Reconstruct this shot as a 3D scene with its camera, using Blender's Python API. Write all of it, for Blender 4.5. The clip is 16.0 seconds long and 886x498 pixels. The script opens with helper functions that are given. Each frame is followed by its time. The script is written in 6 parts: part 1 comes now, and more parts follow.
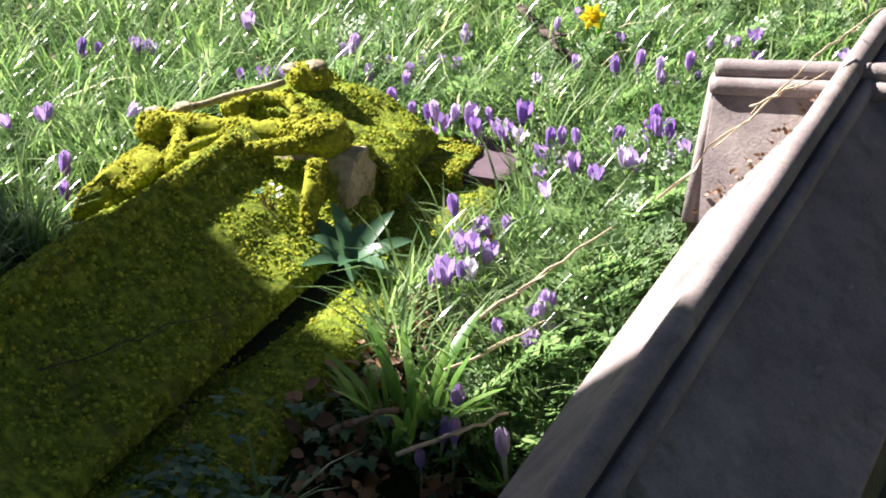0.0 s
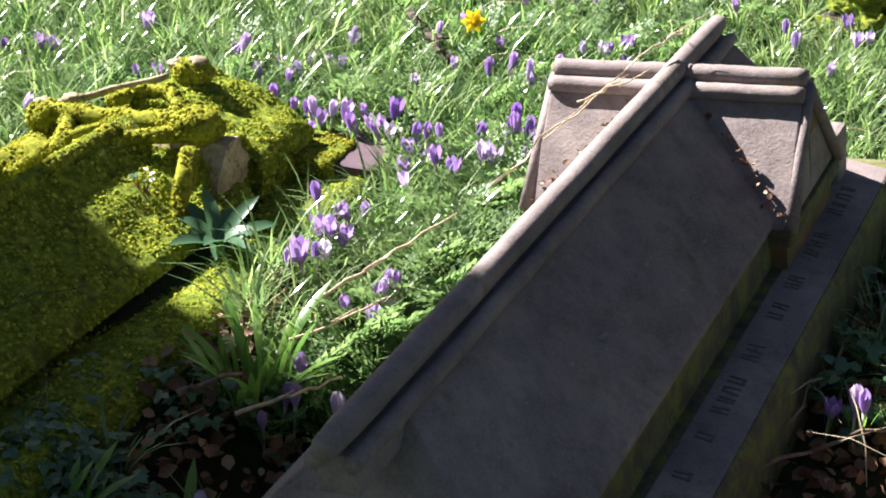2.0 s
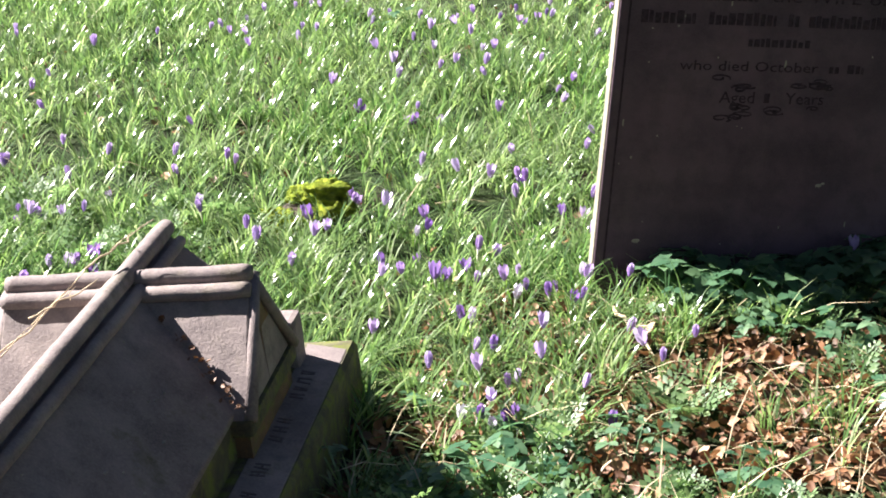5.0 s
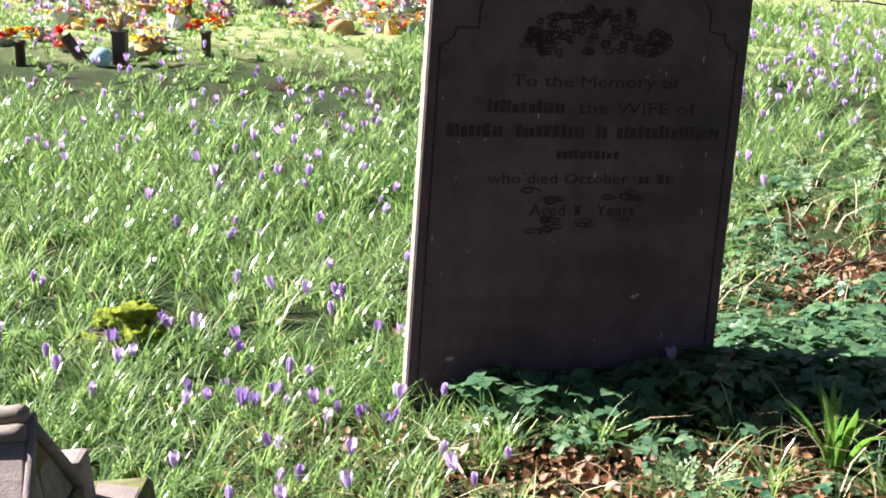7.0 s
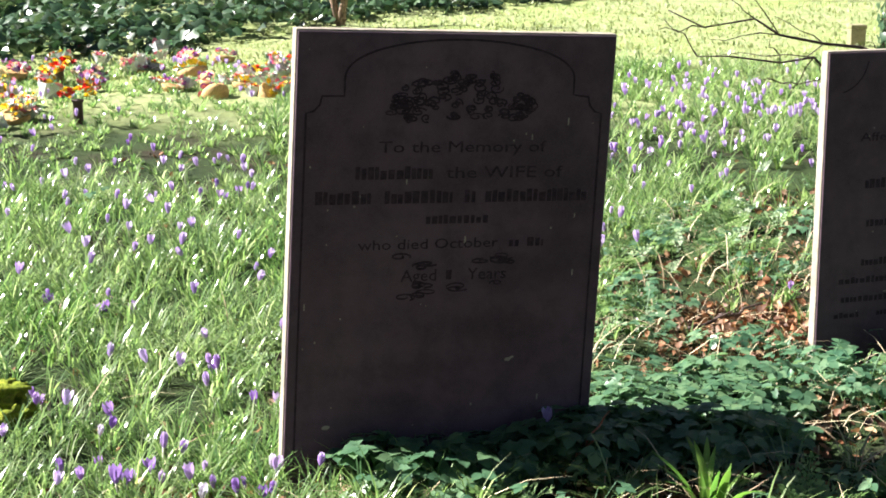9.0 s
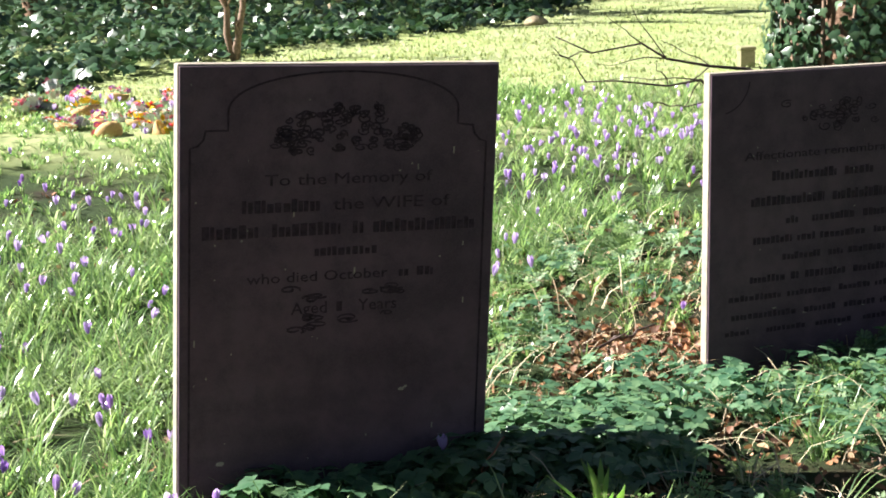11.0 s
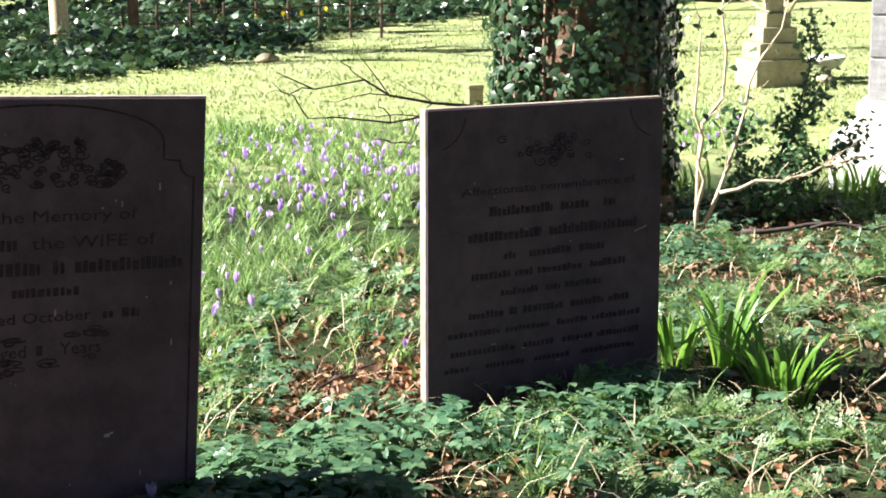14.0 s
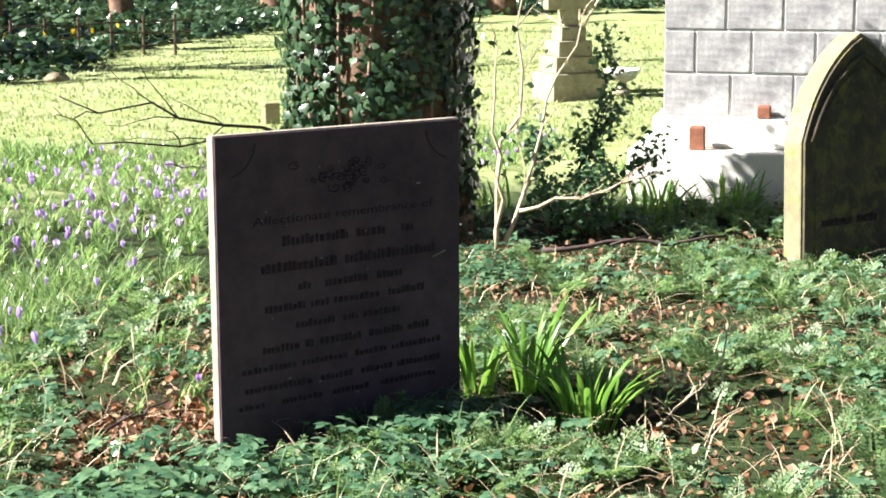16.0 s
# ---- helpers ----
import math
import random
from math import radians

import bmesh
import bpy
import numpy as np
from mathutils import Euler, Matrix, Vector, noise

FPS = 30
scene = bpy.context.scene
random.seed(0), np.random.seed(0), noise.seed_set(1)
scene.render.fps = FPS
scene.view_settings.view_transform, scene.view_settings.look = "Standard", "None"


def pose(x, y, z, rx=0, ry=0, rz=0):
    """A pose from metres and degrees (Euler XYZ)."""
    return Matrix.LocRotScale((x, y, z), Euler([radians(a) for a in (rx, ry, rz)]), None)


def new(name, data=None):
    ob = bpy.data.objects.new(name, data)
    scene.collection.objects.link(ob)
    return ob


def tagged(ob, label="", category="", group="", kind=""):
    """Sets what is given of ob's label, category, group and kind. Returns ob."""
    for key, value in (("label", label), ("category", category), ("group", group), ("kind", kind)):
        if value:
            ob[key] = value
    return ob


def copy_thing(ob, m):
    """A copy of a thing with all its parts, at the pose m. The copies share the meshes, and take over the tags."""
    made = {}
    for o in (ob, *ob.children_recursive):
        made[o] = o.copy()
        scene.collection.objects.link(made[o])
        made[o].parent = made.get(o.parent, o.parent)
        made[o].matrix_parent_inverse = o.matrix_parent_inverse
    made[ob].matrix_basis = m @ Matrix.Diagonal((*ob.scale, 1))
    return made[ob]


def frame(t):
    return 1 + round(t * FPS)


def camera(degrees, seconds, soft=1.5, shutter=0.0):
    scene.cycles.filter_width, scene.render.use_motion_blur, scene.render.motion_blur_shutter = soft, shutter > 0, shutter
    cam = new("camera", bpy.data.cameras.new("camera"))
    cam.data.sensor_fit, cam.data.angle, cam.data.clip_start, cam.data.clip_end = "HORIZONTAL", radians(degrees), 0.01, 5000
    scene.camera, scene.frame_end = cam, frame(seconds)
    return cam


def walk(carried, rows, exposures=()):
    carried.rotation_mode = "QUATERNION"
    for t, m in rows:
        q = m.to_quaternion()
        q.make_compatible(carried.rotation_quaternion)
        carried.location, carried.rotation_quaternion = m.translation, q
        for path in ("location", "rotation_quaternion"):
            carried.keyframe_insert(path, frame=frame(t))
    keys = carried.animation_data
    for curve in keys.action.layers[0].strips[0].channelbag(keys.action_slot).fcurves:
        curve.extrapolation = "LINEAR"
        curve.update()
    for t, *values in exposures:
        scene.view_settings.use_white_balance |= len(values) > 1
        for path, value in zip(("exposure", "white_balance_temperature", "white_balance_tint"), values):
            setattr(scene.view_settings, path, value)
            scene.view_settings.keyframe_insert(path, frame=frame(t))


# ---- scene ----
cam = camera(29.0, 16.0, soft=1.8)


def eye_pose(x, y, z, yaw, down, roll=0):
    return pose(x, y, z, 90 - down, 0, -yaw) @ pose(0, 0, 0, 0, 0, roll)


# seconds, place, degrees to the right of +y, degrees down, roll
PATH = [
    (0, -0.206, 0.575, 1.306, -28.84, 25.72, -0.51),
    (0.5, -0.098, 0.552, 1.331, -30.37, 26.31, 0.6),
    (1, -0.01, 0.529, 1.341, -30.54, 26.52, 0.88),
    (1.5, 0.038, 0.502, 1.351, -29.97, 26.02, 0.5),
    (2, 0.075, 0.479, 1.355, -27.79, 25.32, 0.73),
    (2.5, 0.1, 0.473, 1.36, -25.24, 24.61, 0.06),
    (3, 0.134, 0.46, 1.369, -22.49, 23.49, 0.19),
    (3.5, 0.171, 0.461, 1.374, -18.64, 22.38, -0.29),
    (4, 0.183, 0.467, 1.383, -15.8, 21.29, -0.49),
    (4.5, 0.2, 0.46, 1.392, -13.02, 20.28, -0.23),
    (5, 0.209, 0.46, 1.396, -11.01, 18.71, 0.54),
    (5.2, 0.213, 0.462, 1.393, -10.14, 17.77, 0.5),
    (7.3, 0.314, 0.613, 1.418, -5.67, 15.07, 0.30),
    (7.5, 0.319, 0.615, 1.424, -5.30, 14.77, 0.18),
    (8, 0.327, 0.608, 1.429, -4.19, 14.24, -0.02),
    (8.5, 0.331, 0.612, 1.434, -3.32, 13.85, -0.28),
    (9, 0.335, 0.611, 1.435, -2.21, 13.55, -0.39),
    (9.2, 0.342, 0.602, 1.438, -1.94, 13.41, -0.52),
    (11.3, 0.380, 0.606, 1.432, 1.68, 12.37, -1.64),
    (11.5, 0.384, 0.611, 1.429, 2.16, 12.26, -1.74),
    (12, 0.397, 0.619, 1.427, 3.59, 12.32, -1.75),
    (12.5, 0.418, 0.626, 1.425, 5.83, 12.27, -1.60),
    (13, 0.433, 0.637, 1.424, 7.51, 12.11, -1.64),
    (13.5, 0.447, 0.658, 1.421, 9.01, 11.96, -1.08),
    (14, 0.450, 0.686, 1.414, 9.85, 11.43, -0.29),
    (14.5, 0.470, 0.741, 1.409, 11.21, 11.66, -0.17),
    (15, 0.474, 0.766, 1.418, 12.01, 11.44, -1.32),
    (15.5, 0.481, 0.781, 1.430, 13.36, 11.15, -1.44),
    (16, 0.514, 0.851, 1.424, 16.51, 11.04, -0.36),
]
walk(cam, [(row[0], eye_pose(*row[1:])) for row in PATH])

# ---- light ----
SUN_WAY = Vector((-0.78, 0.13, 0.63)).normalized()
world = bpy.data.worlds.new("sky_world")
scene.world = world
world.use_nodes = True
wn = world.node_tree
sky = wn.nodes.new("ShaderNodeTexSky")
sky.sky_type = "NISHITA"
sky.sun_disc = False
sky.sun_elevation = math.asin(SUN_WAY.z)
sky.sun_rotation = math.atan2(SUN_WAY.x, SUN_WAY.y)
wn.nodes["Background"].inputs["Strength"].default_value = 0.016
wn.links.new(sky.outputs["Color"], wn.nodes["Background"].inputs["Color"])
sun = new("sun", bpy.data.lights.new("sun", "SUN"))
sun.data.energy, sun.data.angle, sun.data.color = 5.5, radians(0.55), (1.0, 0.955, 0.91)
sun.rotation_mode = "QUATERNION"
sun.rotation_quaternion = SUN_WAY.to_track_quat("Z", "Y")
scene.view_settings.exposure = 2.15


# ---- materials ----
class Mat:
    """A small builder for node materials."""

    def __init__(self, name):
        self.m = bpy.data.materials.new(name)
        self.m.use_nodes = True
        self.t = self.m.node_tree
        self.b = self.t.nodes["Principled BSDF"]
        self.out = self.t.nodes["Material Output"]

    def node(self, kind, **values):
        n = self.t.nodes.new(kind)
        for key, value in values.items():
            n.inputs[key].default_value = value
        return n

    def link(self, a, b):
        self.t.links.new(a, b)

    def coords(self, which="Object"):
        if which == "World":
            return self.t.nodes.new("ShaderNodeNewGeometry").outputs["Position"]
        return self.t.nodes.new("ShaderNodeTexCoord").outputs["Object"]

    def noise(self, scale, detail=5.0, rough=0.6, co=None):
        n = self.node("ShaderNodeTexNoise", Scale=scale, Detail=detail, Roughness=rough)
        if co is not None:
            self.link(co, n.inputs["Vector"])
        return n.outputs["Fac"]

    def ramp(self, fac, stops):
        r = self.t.nodes.new("ShaderNodeValToRGB")
        els = r.color_ramp.elements
        while len(els) < len(stops):
            els.new(0.5)
        for e, (p, c) in zip(els, stops):
            e.position, e.color = p, (*c, 1) if len(c) == 3 else c
        self.link(fac, r.inputs["Fac"])
        return r.outputs["Color"]

    def mix(self, fac, a, b):
        n = self.t.nodes.new("ShaderNodeMix")
        n.data_type = "RGBA"
        for value, slot in ((fac, n.inputs[0]), (a, n.inputs[6]), (b, n.inputs[7])):
            if isinstance(value, (int, float)):
                slot.default_value = value
            elif isinstance(value, tuple):
                slot.default_value = (*value, 1)
            else:
                self.link(value, slot)
        return n.outputs[2]

    def bump(self, height, strength=0.5, distance=0.005):
        n = self.node("ShaderNodeBump", Strength=strength, Distance=distance)
        self.link(height, n.inputs["Height"])
        self.link(n.outputs["Normal"], self.b.inputs["Normal"])
        return n

    def color(self, c):
        if isinstance(c, tuple):
            self.b.inputs["Base Color"].default_value = (*c, 1)
        else:
            self.link(c, self.b.inputs["Base Color"])

    def rough(self, value, spec=0.5):
        self.b.inputs["Roughness"].default_value = value
        self.b.inputs["Specular IOR Level"].default_value = spec

    def thin(self, color, amount):
        """Light that passes through a leaf or petal."""
        tr = self.t.nodes.new("ShaderNodeBsdfTranslucent")
        if isinstance(color, tuple):
            tr.inputs["Color"].default_value = (*color, 1)
        else:
            self.link(color, tr.inputs["Color"])
        mx = self.node("ShaderNodeMixShader", Fac=amount)
        self.link(self.b.outputs[0], mx.inputs[1])
        self.link(tr.outputs[0], mx.inputs[2])
        self.link(mx.outputs[0], self.out.inputs["Surface"])


def island(k):
    g = k.t.nodes.new("ShaderNodeNewGeometry")
    return g.outputs["Random Per Island"]


def leafy(name, stops, thin_gain=1.6, amount=0.4, rough=0.4, by_object=False, spec=0.5, blue=0.8):
    """Leaves, blades and petals: a colour for each piece, with light shining through."""
    k = Mat(name)
    if by_object:
        fac = k.t.nodes.new("ShaderNodeObjectInfo").outputs["Random"]
    else:
        fac = island(k)
    col = k.ramp(fac, stops)
    patch = k.noise(1.3, 3, co=k.coords("World"))
    col = k.mix(k.ramp(patch, [(0.35, (0, 0, 0)), (0.7, (0.35, 0.35, 0.35))]), col, tuple(c * 0.75 for c in stops[-1][1]))
    k.color(col)
    k.rough(rough, spec)
    gain = k.t.nodes.new("ShaderNodeMix")
    gain.data_type, gain.blend_type = "RGBA", "MULTIPLY"
    gain.inputs[0].default_value = 1.0
    k.link(col, gain.inputs[6])
    gain.inputs[7].default_value = (thin_gain, thin_gain, thin_gain * blue, 1)
    k.thin(gain.outputs[2], amount)
    return k.m


def stone(name, base, dark, light, lichen=(0.42, 0.42, 0.34), moss=None, moss_at=0.62, scale=1.0, rough=0.85, speck=0.0, bump=0.4):
    """Weathered sandstone with grain, stains, pale specks and, where given, green growth."""
    k = Mat(name)
    co = k.coords()
    big = k.noise(3.0 * scale, 6, 0.65, co)
    mid = k.noise(14.0 * scale, 6, 0.7, co)
    fine = k.noise(220.0, 3, 0.7, co)
    col = k.ramp(big, [(0.28, dark), (0.5, base), (0.75, light)])
    col = k.mix(k.ramp(mid, [(0.45, (0, 0, 0)), (0.72, (0.68, 0.68, 0.68))]), col, dark)
    col = k.mix(k.ramp(fine, [(0.4, (0, 0, 0)), (0.8, (0.35, 0.35, 0.35))]), col, light)
    if speck:
        v = k.node("ShaderNodeTexVoronoi", Scale=26.0)
        k.link(co, v.inputs["Vector"])
        keep = k.ramp(k.noise(9.0, 2, 0.5, co), [(0.6, (0, 0, 0)), (0.68, (1, 1, 1))])
        dots = k.ramp(v.outputs["Distance"], [(0.03, (speck, speck, speck)), (0.12, (0, 0, 0))])
        both = k.t.nodes.new("ShaderNodeMath")
        both.operation = "MULTIPLY"
        k.link(dots, both.inputs[0])
        k.link(keep, both.inputs[1])
        col = k.mix(both.outputs[0], col, lichen)
    if moss:
        grow = k.ramp(k.noise(6.0 * scale, 7, 0.72, co), [(moss_at - 0.06, (0, 0, 0)), (moss_at + 0.08, (0.9, 0.9, 0.9))])
        col = k.mix(grow, col, moss)
    k.color(col)
    k.rough(rough, 0.35)
    add = k.t.nodes.new("ShaderNodeMath")
    add.operation = "MULTIPLY_ADD"
    k.link(mid, add.inputs[0])
    add.inputs[1].default_value = 2.0
    k.link(fine, add.inputs[2])
    k.bump(add.outputs[0], bump, 0.003)
    return k.m


def plain(name, c, rough=0.7, spec=0.4, vary=0.25, scale=20.0, bump=0.2, metal=0.0):
    """One colour with a little grain and unevenness."""
    k = Mat(name)
    n = k.noise(scale, 5, 0.65, k.coords())
    k.color(k.ramp(n, [(0.3, tuple(v * (1 - vary) for v in c)), (0.7, tuple(min(1, v * (1 + vary)) for v in c))]))
    k.rough(rough, spec)
    k.b.inputs["Metallic"].default_value = metal
    k.bump(n, bump, 0.003)
    return k.m


def moss_material(name):
    k = Mat(name)
    co = k.coords()
    big, mid, fine = k.noise(5, 6, 0.65, co), k.noise(45, 5, 0.7, co), k.noise(260, 3, 0.7, co)
    col = k.ramp(mid, [(0.3, (0.045, 0.066, 0.006)), (0.5, (0.165, 0.215, 0.02)), (0.72, (0.40, 0.42, 0.05))])
    col = k.mix(k.ramp(big, [(0.52, (0, 0, 0)), (0.7, (0.7, 0.7, 0.7))]), col, (0.09, 0.065, 0.025))
    k.color(col)
    k.rough(0.95, 0.15)
    add = k.t.nodes.new("ShaderNodeMath")
    add.operation = "MULTIPLY_ADD"
    k.link(mid, add.inputs[0])
    add.inputs[1].default_value = 1.5
    k.link(fine, add.inputs[2])
    k.bump(add.outputs[0], 0.9, 0.008)
    return k.m


def ground_material():
    """Soil and leaf mould under the plants, darkened for the shade there, worn turf beyond, by place."""
    k = Mat("ground_soil")
    co = k.coords("World")
    sep = k.t.nodes.new("ShaderNodeSeparateXYZ")
    k.link(co, sep.inputs[0])
    fine, mid, big = k.noise(90, 5, 0.7, co), k.noise(9, 6, 0.7, co), k.noise(0.9, 4, 0.6, co)
    # Soil and sward hold the dark of shaded gaps between blades.
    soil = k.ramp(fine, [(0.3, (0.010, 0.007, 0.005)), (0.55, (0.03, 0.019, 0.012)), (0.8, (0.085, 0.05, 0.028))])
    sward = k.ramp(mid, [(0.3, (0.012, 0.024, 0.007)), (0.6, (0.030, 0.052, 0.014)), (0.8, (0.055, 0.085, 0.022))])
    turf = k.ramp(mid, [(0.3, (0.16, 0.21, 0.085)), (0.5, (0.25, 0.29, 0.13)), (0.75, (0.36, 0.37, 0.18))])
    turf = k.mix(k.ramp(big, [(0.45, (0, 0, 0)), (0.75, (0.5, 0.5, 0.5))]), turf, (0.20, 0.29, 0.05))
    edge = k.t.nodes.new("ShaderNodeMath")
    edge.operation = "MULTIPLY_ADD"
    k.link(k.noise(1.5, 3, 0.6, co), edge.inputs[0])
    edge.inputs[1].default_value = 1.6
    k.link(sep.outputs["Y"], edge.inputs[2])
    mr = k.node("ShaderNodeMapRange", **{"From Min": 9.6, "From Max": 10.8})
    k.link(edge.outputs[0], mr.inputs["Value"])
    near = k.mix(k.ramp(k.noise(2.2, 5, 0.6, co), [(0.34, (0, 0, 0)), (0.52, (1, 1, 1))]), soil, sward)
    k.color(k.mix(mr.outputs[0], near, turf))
    k.rough(0.95, 0.2)
    k.bump(fine, 0.9, 0.02)
    return k.m


M_GROUND = ground_material()
# Face stone darkened as shaded, edge stone paled as sunlit; lichen shares M_EDGE.
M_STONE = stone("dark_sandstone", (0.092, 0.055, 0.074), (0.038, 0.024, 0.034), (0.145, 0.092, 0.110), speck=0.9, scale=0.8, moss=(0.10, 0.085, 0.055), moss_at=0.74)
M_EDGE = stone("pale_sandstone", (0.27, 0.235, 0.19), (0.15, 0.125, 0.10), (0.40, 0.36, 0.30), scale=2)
# Strokes of cut lettering: groove shade put into a darker colour.
M_WORN = plain("worn_cut_stone", (0.135, 0.108, 0.106), 0.95, 0.1, 0.3, 60)
M_INCISE = plain("incision_shade_stone", (0.044, 0.029, 0.037), 0.95, 0.1, 0.5, 60)
M_TOMB = stone("tomb_sandstone", (0.205, 0.165, 0.165), (0.085, 0.068, 0.072), (0.39, 0.325, 0.29), moss=(0.085, 0.075, 0.04), moss_at=0.62, speck=0.8, scale=1.3)
M_TOMB_MOSSY = stone("damp_sandstone", (0.15, 0.095, 0.055), (0.05, 0.038, 0.028), (0.34, 0.15, 0.05), moss=(0.12, 0.125, 0.025), moss_at=0.56, scale=3.5)
M_BAND = stone("green_stained_sandstone", (0.095, 0.085, 0.050), (0.040, 0.036, 0.028), (0.165, 0.145, 0.075), moss=(0.13, 0.15, 0.025), moss_at=0.53, scale=4.0)
M_MOSS = moss_material("cushion_moss")
M_MOSS_TUFT = leafy("moss_tufts", [(0.0, (0.07, 0.11, 0.01)), (0.5, (0.22, 0.28, 0.025)), (1.0, (0.50, 0.50, 0.07))], 1.3, 0.35, 0.9, spec=0.1)
M_LICHEN = stone("bare_pale_stone", (0.34, 0.28, 0.18), (0.14, 0.10, 0.06), (0.52, 0.46, 0.33), scale=7, moss=(0.10, 0.08, 0.03), moss_at=0.55)
# Brighter moss for the slim mouldings: sunlight put into the colour.
M_MOSS_BRIGHT = plain("sun_toned_moss", (0.20, 0.21, 0.02), 0.95, 0.1, 0.6, 90, 0.9)
M_TUFT_BRIGHT = leafy("sun_toned_tufts", [(0.0, (0.11, 0.13, 0.01)), (0.5, (0.25, 0.255, 0.022)), (1.0, (0.48, 0.44, 0.06))], 1.3, 0.35, 0.9, spec=0.1)
M_GRASS = leafy("grass_blades", [(0.0, (0.032, 0.088, 0.030)), (0.45, (0.108, 0.208, 0.058)), (0.85, (0.230, 0.340, 0.115)), (1.0, (0.38, 0.44, 0.27))], 1.6, 0.44, 0.17, spec=1.0)
M_LAWN = leafy("mown_grass", [(0.0, (0.12, 0.18, 0.065)), (0.5, (0.22, 0.275, 0.11)), (1.0, (0.36, 0.38, 0.19))], 1.4, 0.4, 0.5)
M_HERB = leafy("herb_leaves", [(0.0, (0.03, 0.095, 0.055)), (0.5, (0.080, 0.175, 0.095)), (1.0, (0.180, 0.285, 0.165))], 1.6, 0.42, 0.32)
# Darker copy of M_HERB, mainly to put shade into the herb colour.
M_HERB_DARK = leafy("dark_herb_leaves", [(0.0, (0.04, 0.105, 0.06)), (0.5, (0.08, 0.165, 0.09)), (1.0, (0.15, 0.245, 0.125))], 1.6, 0.38, 0.34)
M_FERN = leafy("feathery_leaves", [(0.0, (0.06, 0.125, 0.05)), (0.5, (0.12, 0.215, 0.085)), (1.0, (0.23, 0.32, 0.15))], 1.5, 0.45, 0.45)
M_IVY = leafy("ivy_leaves", [(0.0, (0.012, 0.035, 0.014)), (0.6, (0.03, 0.07, 0.032)), (1.0, (0.07, 0.12, 0.06))], 1.5, 0.15, 0.30, spec=0.7)
M_DAFF = leafy("daffodil_leaves", [(0.0, (0.07, 0.18, 0.035)), (0.5, (0.12, 0.26, 0.045)), (1.0, (0.20, 0.33, 0.07))], 1.7, 0.45, 0.3, by_object=True)
M_YELLOW = leafy("yellow_petals", [(0.0, (0.75, 0.55, 0.02)), (1.0, (0.85, 0.68, 0.06))], 1.1, 0.35, 0.5)
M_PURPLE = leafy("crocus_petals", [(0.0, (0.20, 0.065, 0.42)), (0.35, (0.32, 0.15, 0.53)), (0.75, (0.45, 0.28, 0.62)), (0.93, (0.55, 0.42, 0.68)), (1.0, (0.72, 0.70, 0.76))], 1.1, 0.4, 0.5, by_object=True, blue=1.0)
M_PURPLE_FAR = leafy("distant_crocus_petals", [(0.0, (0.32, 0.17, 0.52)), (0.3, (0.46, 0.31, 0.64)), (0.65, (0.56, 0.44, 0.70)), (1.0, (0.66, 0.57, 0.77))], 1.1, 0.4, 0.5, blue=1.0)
M_STEM = leafy("pale_stems", [(0.0, (0.35, 0.42, 0.22)), (1.0, (0.55, 0.5, 0.5))], 1.2, 0.3, 0.5)
M_ORANGE = plain("orange_stigma", (0.8, 0.28, 0.03), 0.6)
M_LITTER = leafy("dead_leaves", [(0.0, (0.05, 0.02, 0.010)), (0.4, (0.14, 0.055, 0.025)), (0.75, (0.27, 0.11, 0.045)), (1.0, (0.44, 0.30, 0.18))], 1.1, 0.15, 0.6)
M_STRAW = leafy("dry_stalks", [(0.0, (0.28, 0.2, 0.12)), (1.0, (0.6, 0.5, 0.34))], 1.0, 0.1, 0.6)
M_TWIG = plain("twig_bark", (0.20, 0.14, 0.10), 0.85, 0.2, 0.5, 60)
M_TWIG_PALE = plain("pale_twig_bark", (0.5, 0.4, 0.28), 0.8, 0.2, 0.3, 60)
M_TWIG_DARK = plain("dark_twig_bark", (0.07, 0.05, 0.045), 0.9, 0.2, 0.4, 60)
M_BARK = stone("tree_bark", (0.16, 0.095, 0.06), (0.05, 0.03, 0.02), (0.28, 0.17, 0.11), scale=4, bump=1.0)
M_ASHLAR = stone("grey_limestone", (0.30, 0.30, 0.305), (0.09, 0.092, 0.10), (0.55, 0.545, 0.53), scale=2.2)
M_WHITE = stone("white_limestone", (0.78, 0.75, 0.70), (0.68, 0.64, 0.58), (0.86, 0.84, 0.8), scale=1.0, bump=0.2)
M_CROSS = stone("weathered_limestone", (0.26, 0.23, 0.155), (0.15, 0.135, 0.09), (0.40, 0.365, 0.28), scale=2.5, moss=(0.13, 0.125, 0.055), moss_at=0.6)
M_GOTH = stone("blackened_sandstone", (0.075, 0.062, 0.045), (0.03, 0.027, 0.024), (0.14, 0.11, 0.065), moss=(0.14, 0.13, 0.035), moss_at=0.56, scale=2.0)
M_GOTH_EDGE = stone("yellowed_sandstone", (0.20, 0.18, 0.105), (0.12, 0.105, 0.06), (0.29, 0.265, 0.17), scale=2.0, moss=(0.10, 0.16, 0.02), moss_at=0.58)
M_RUST = plain("rusty_brown", (0.22, 0.09, 0.055), 0.8, 0.3, 0.3)
M_POT = plain("plum_plastic", (0.06, 0.03, 0.035), 0.5, 0.5, 0.2)
M_WICKER = plain("wicker", (0.42, 0.27, 0.12), 0.8, 0.2, 0.5, 90, 0.6)
M_WRAP = plain("clear_wrap_paper", (0.5, 0.5, 0.52), 0.35, 0.6, 0.15)
M_BLUE = plain("pale_blue_glaze", (0.25, 0.45, 0.62), 0.3, 0.6, 0.15)
M_DARKWOOD = plain("damp_fence_wood", (0.09, 0.065, 0.05), 0.9, 0.2, 0.4, 30)


# ---- mesh helpers ----
rng = np.random.default_rng(7)


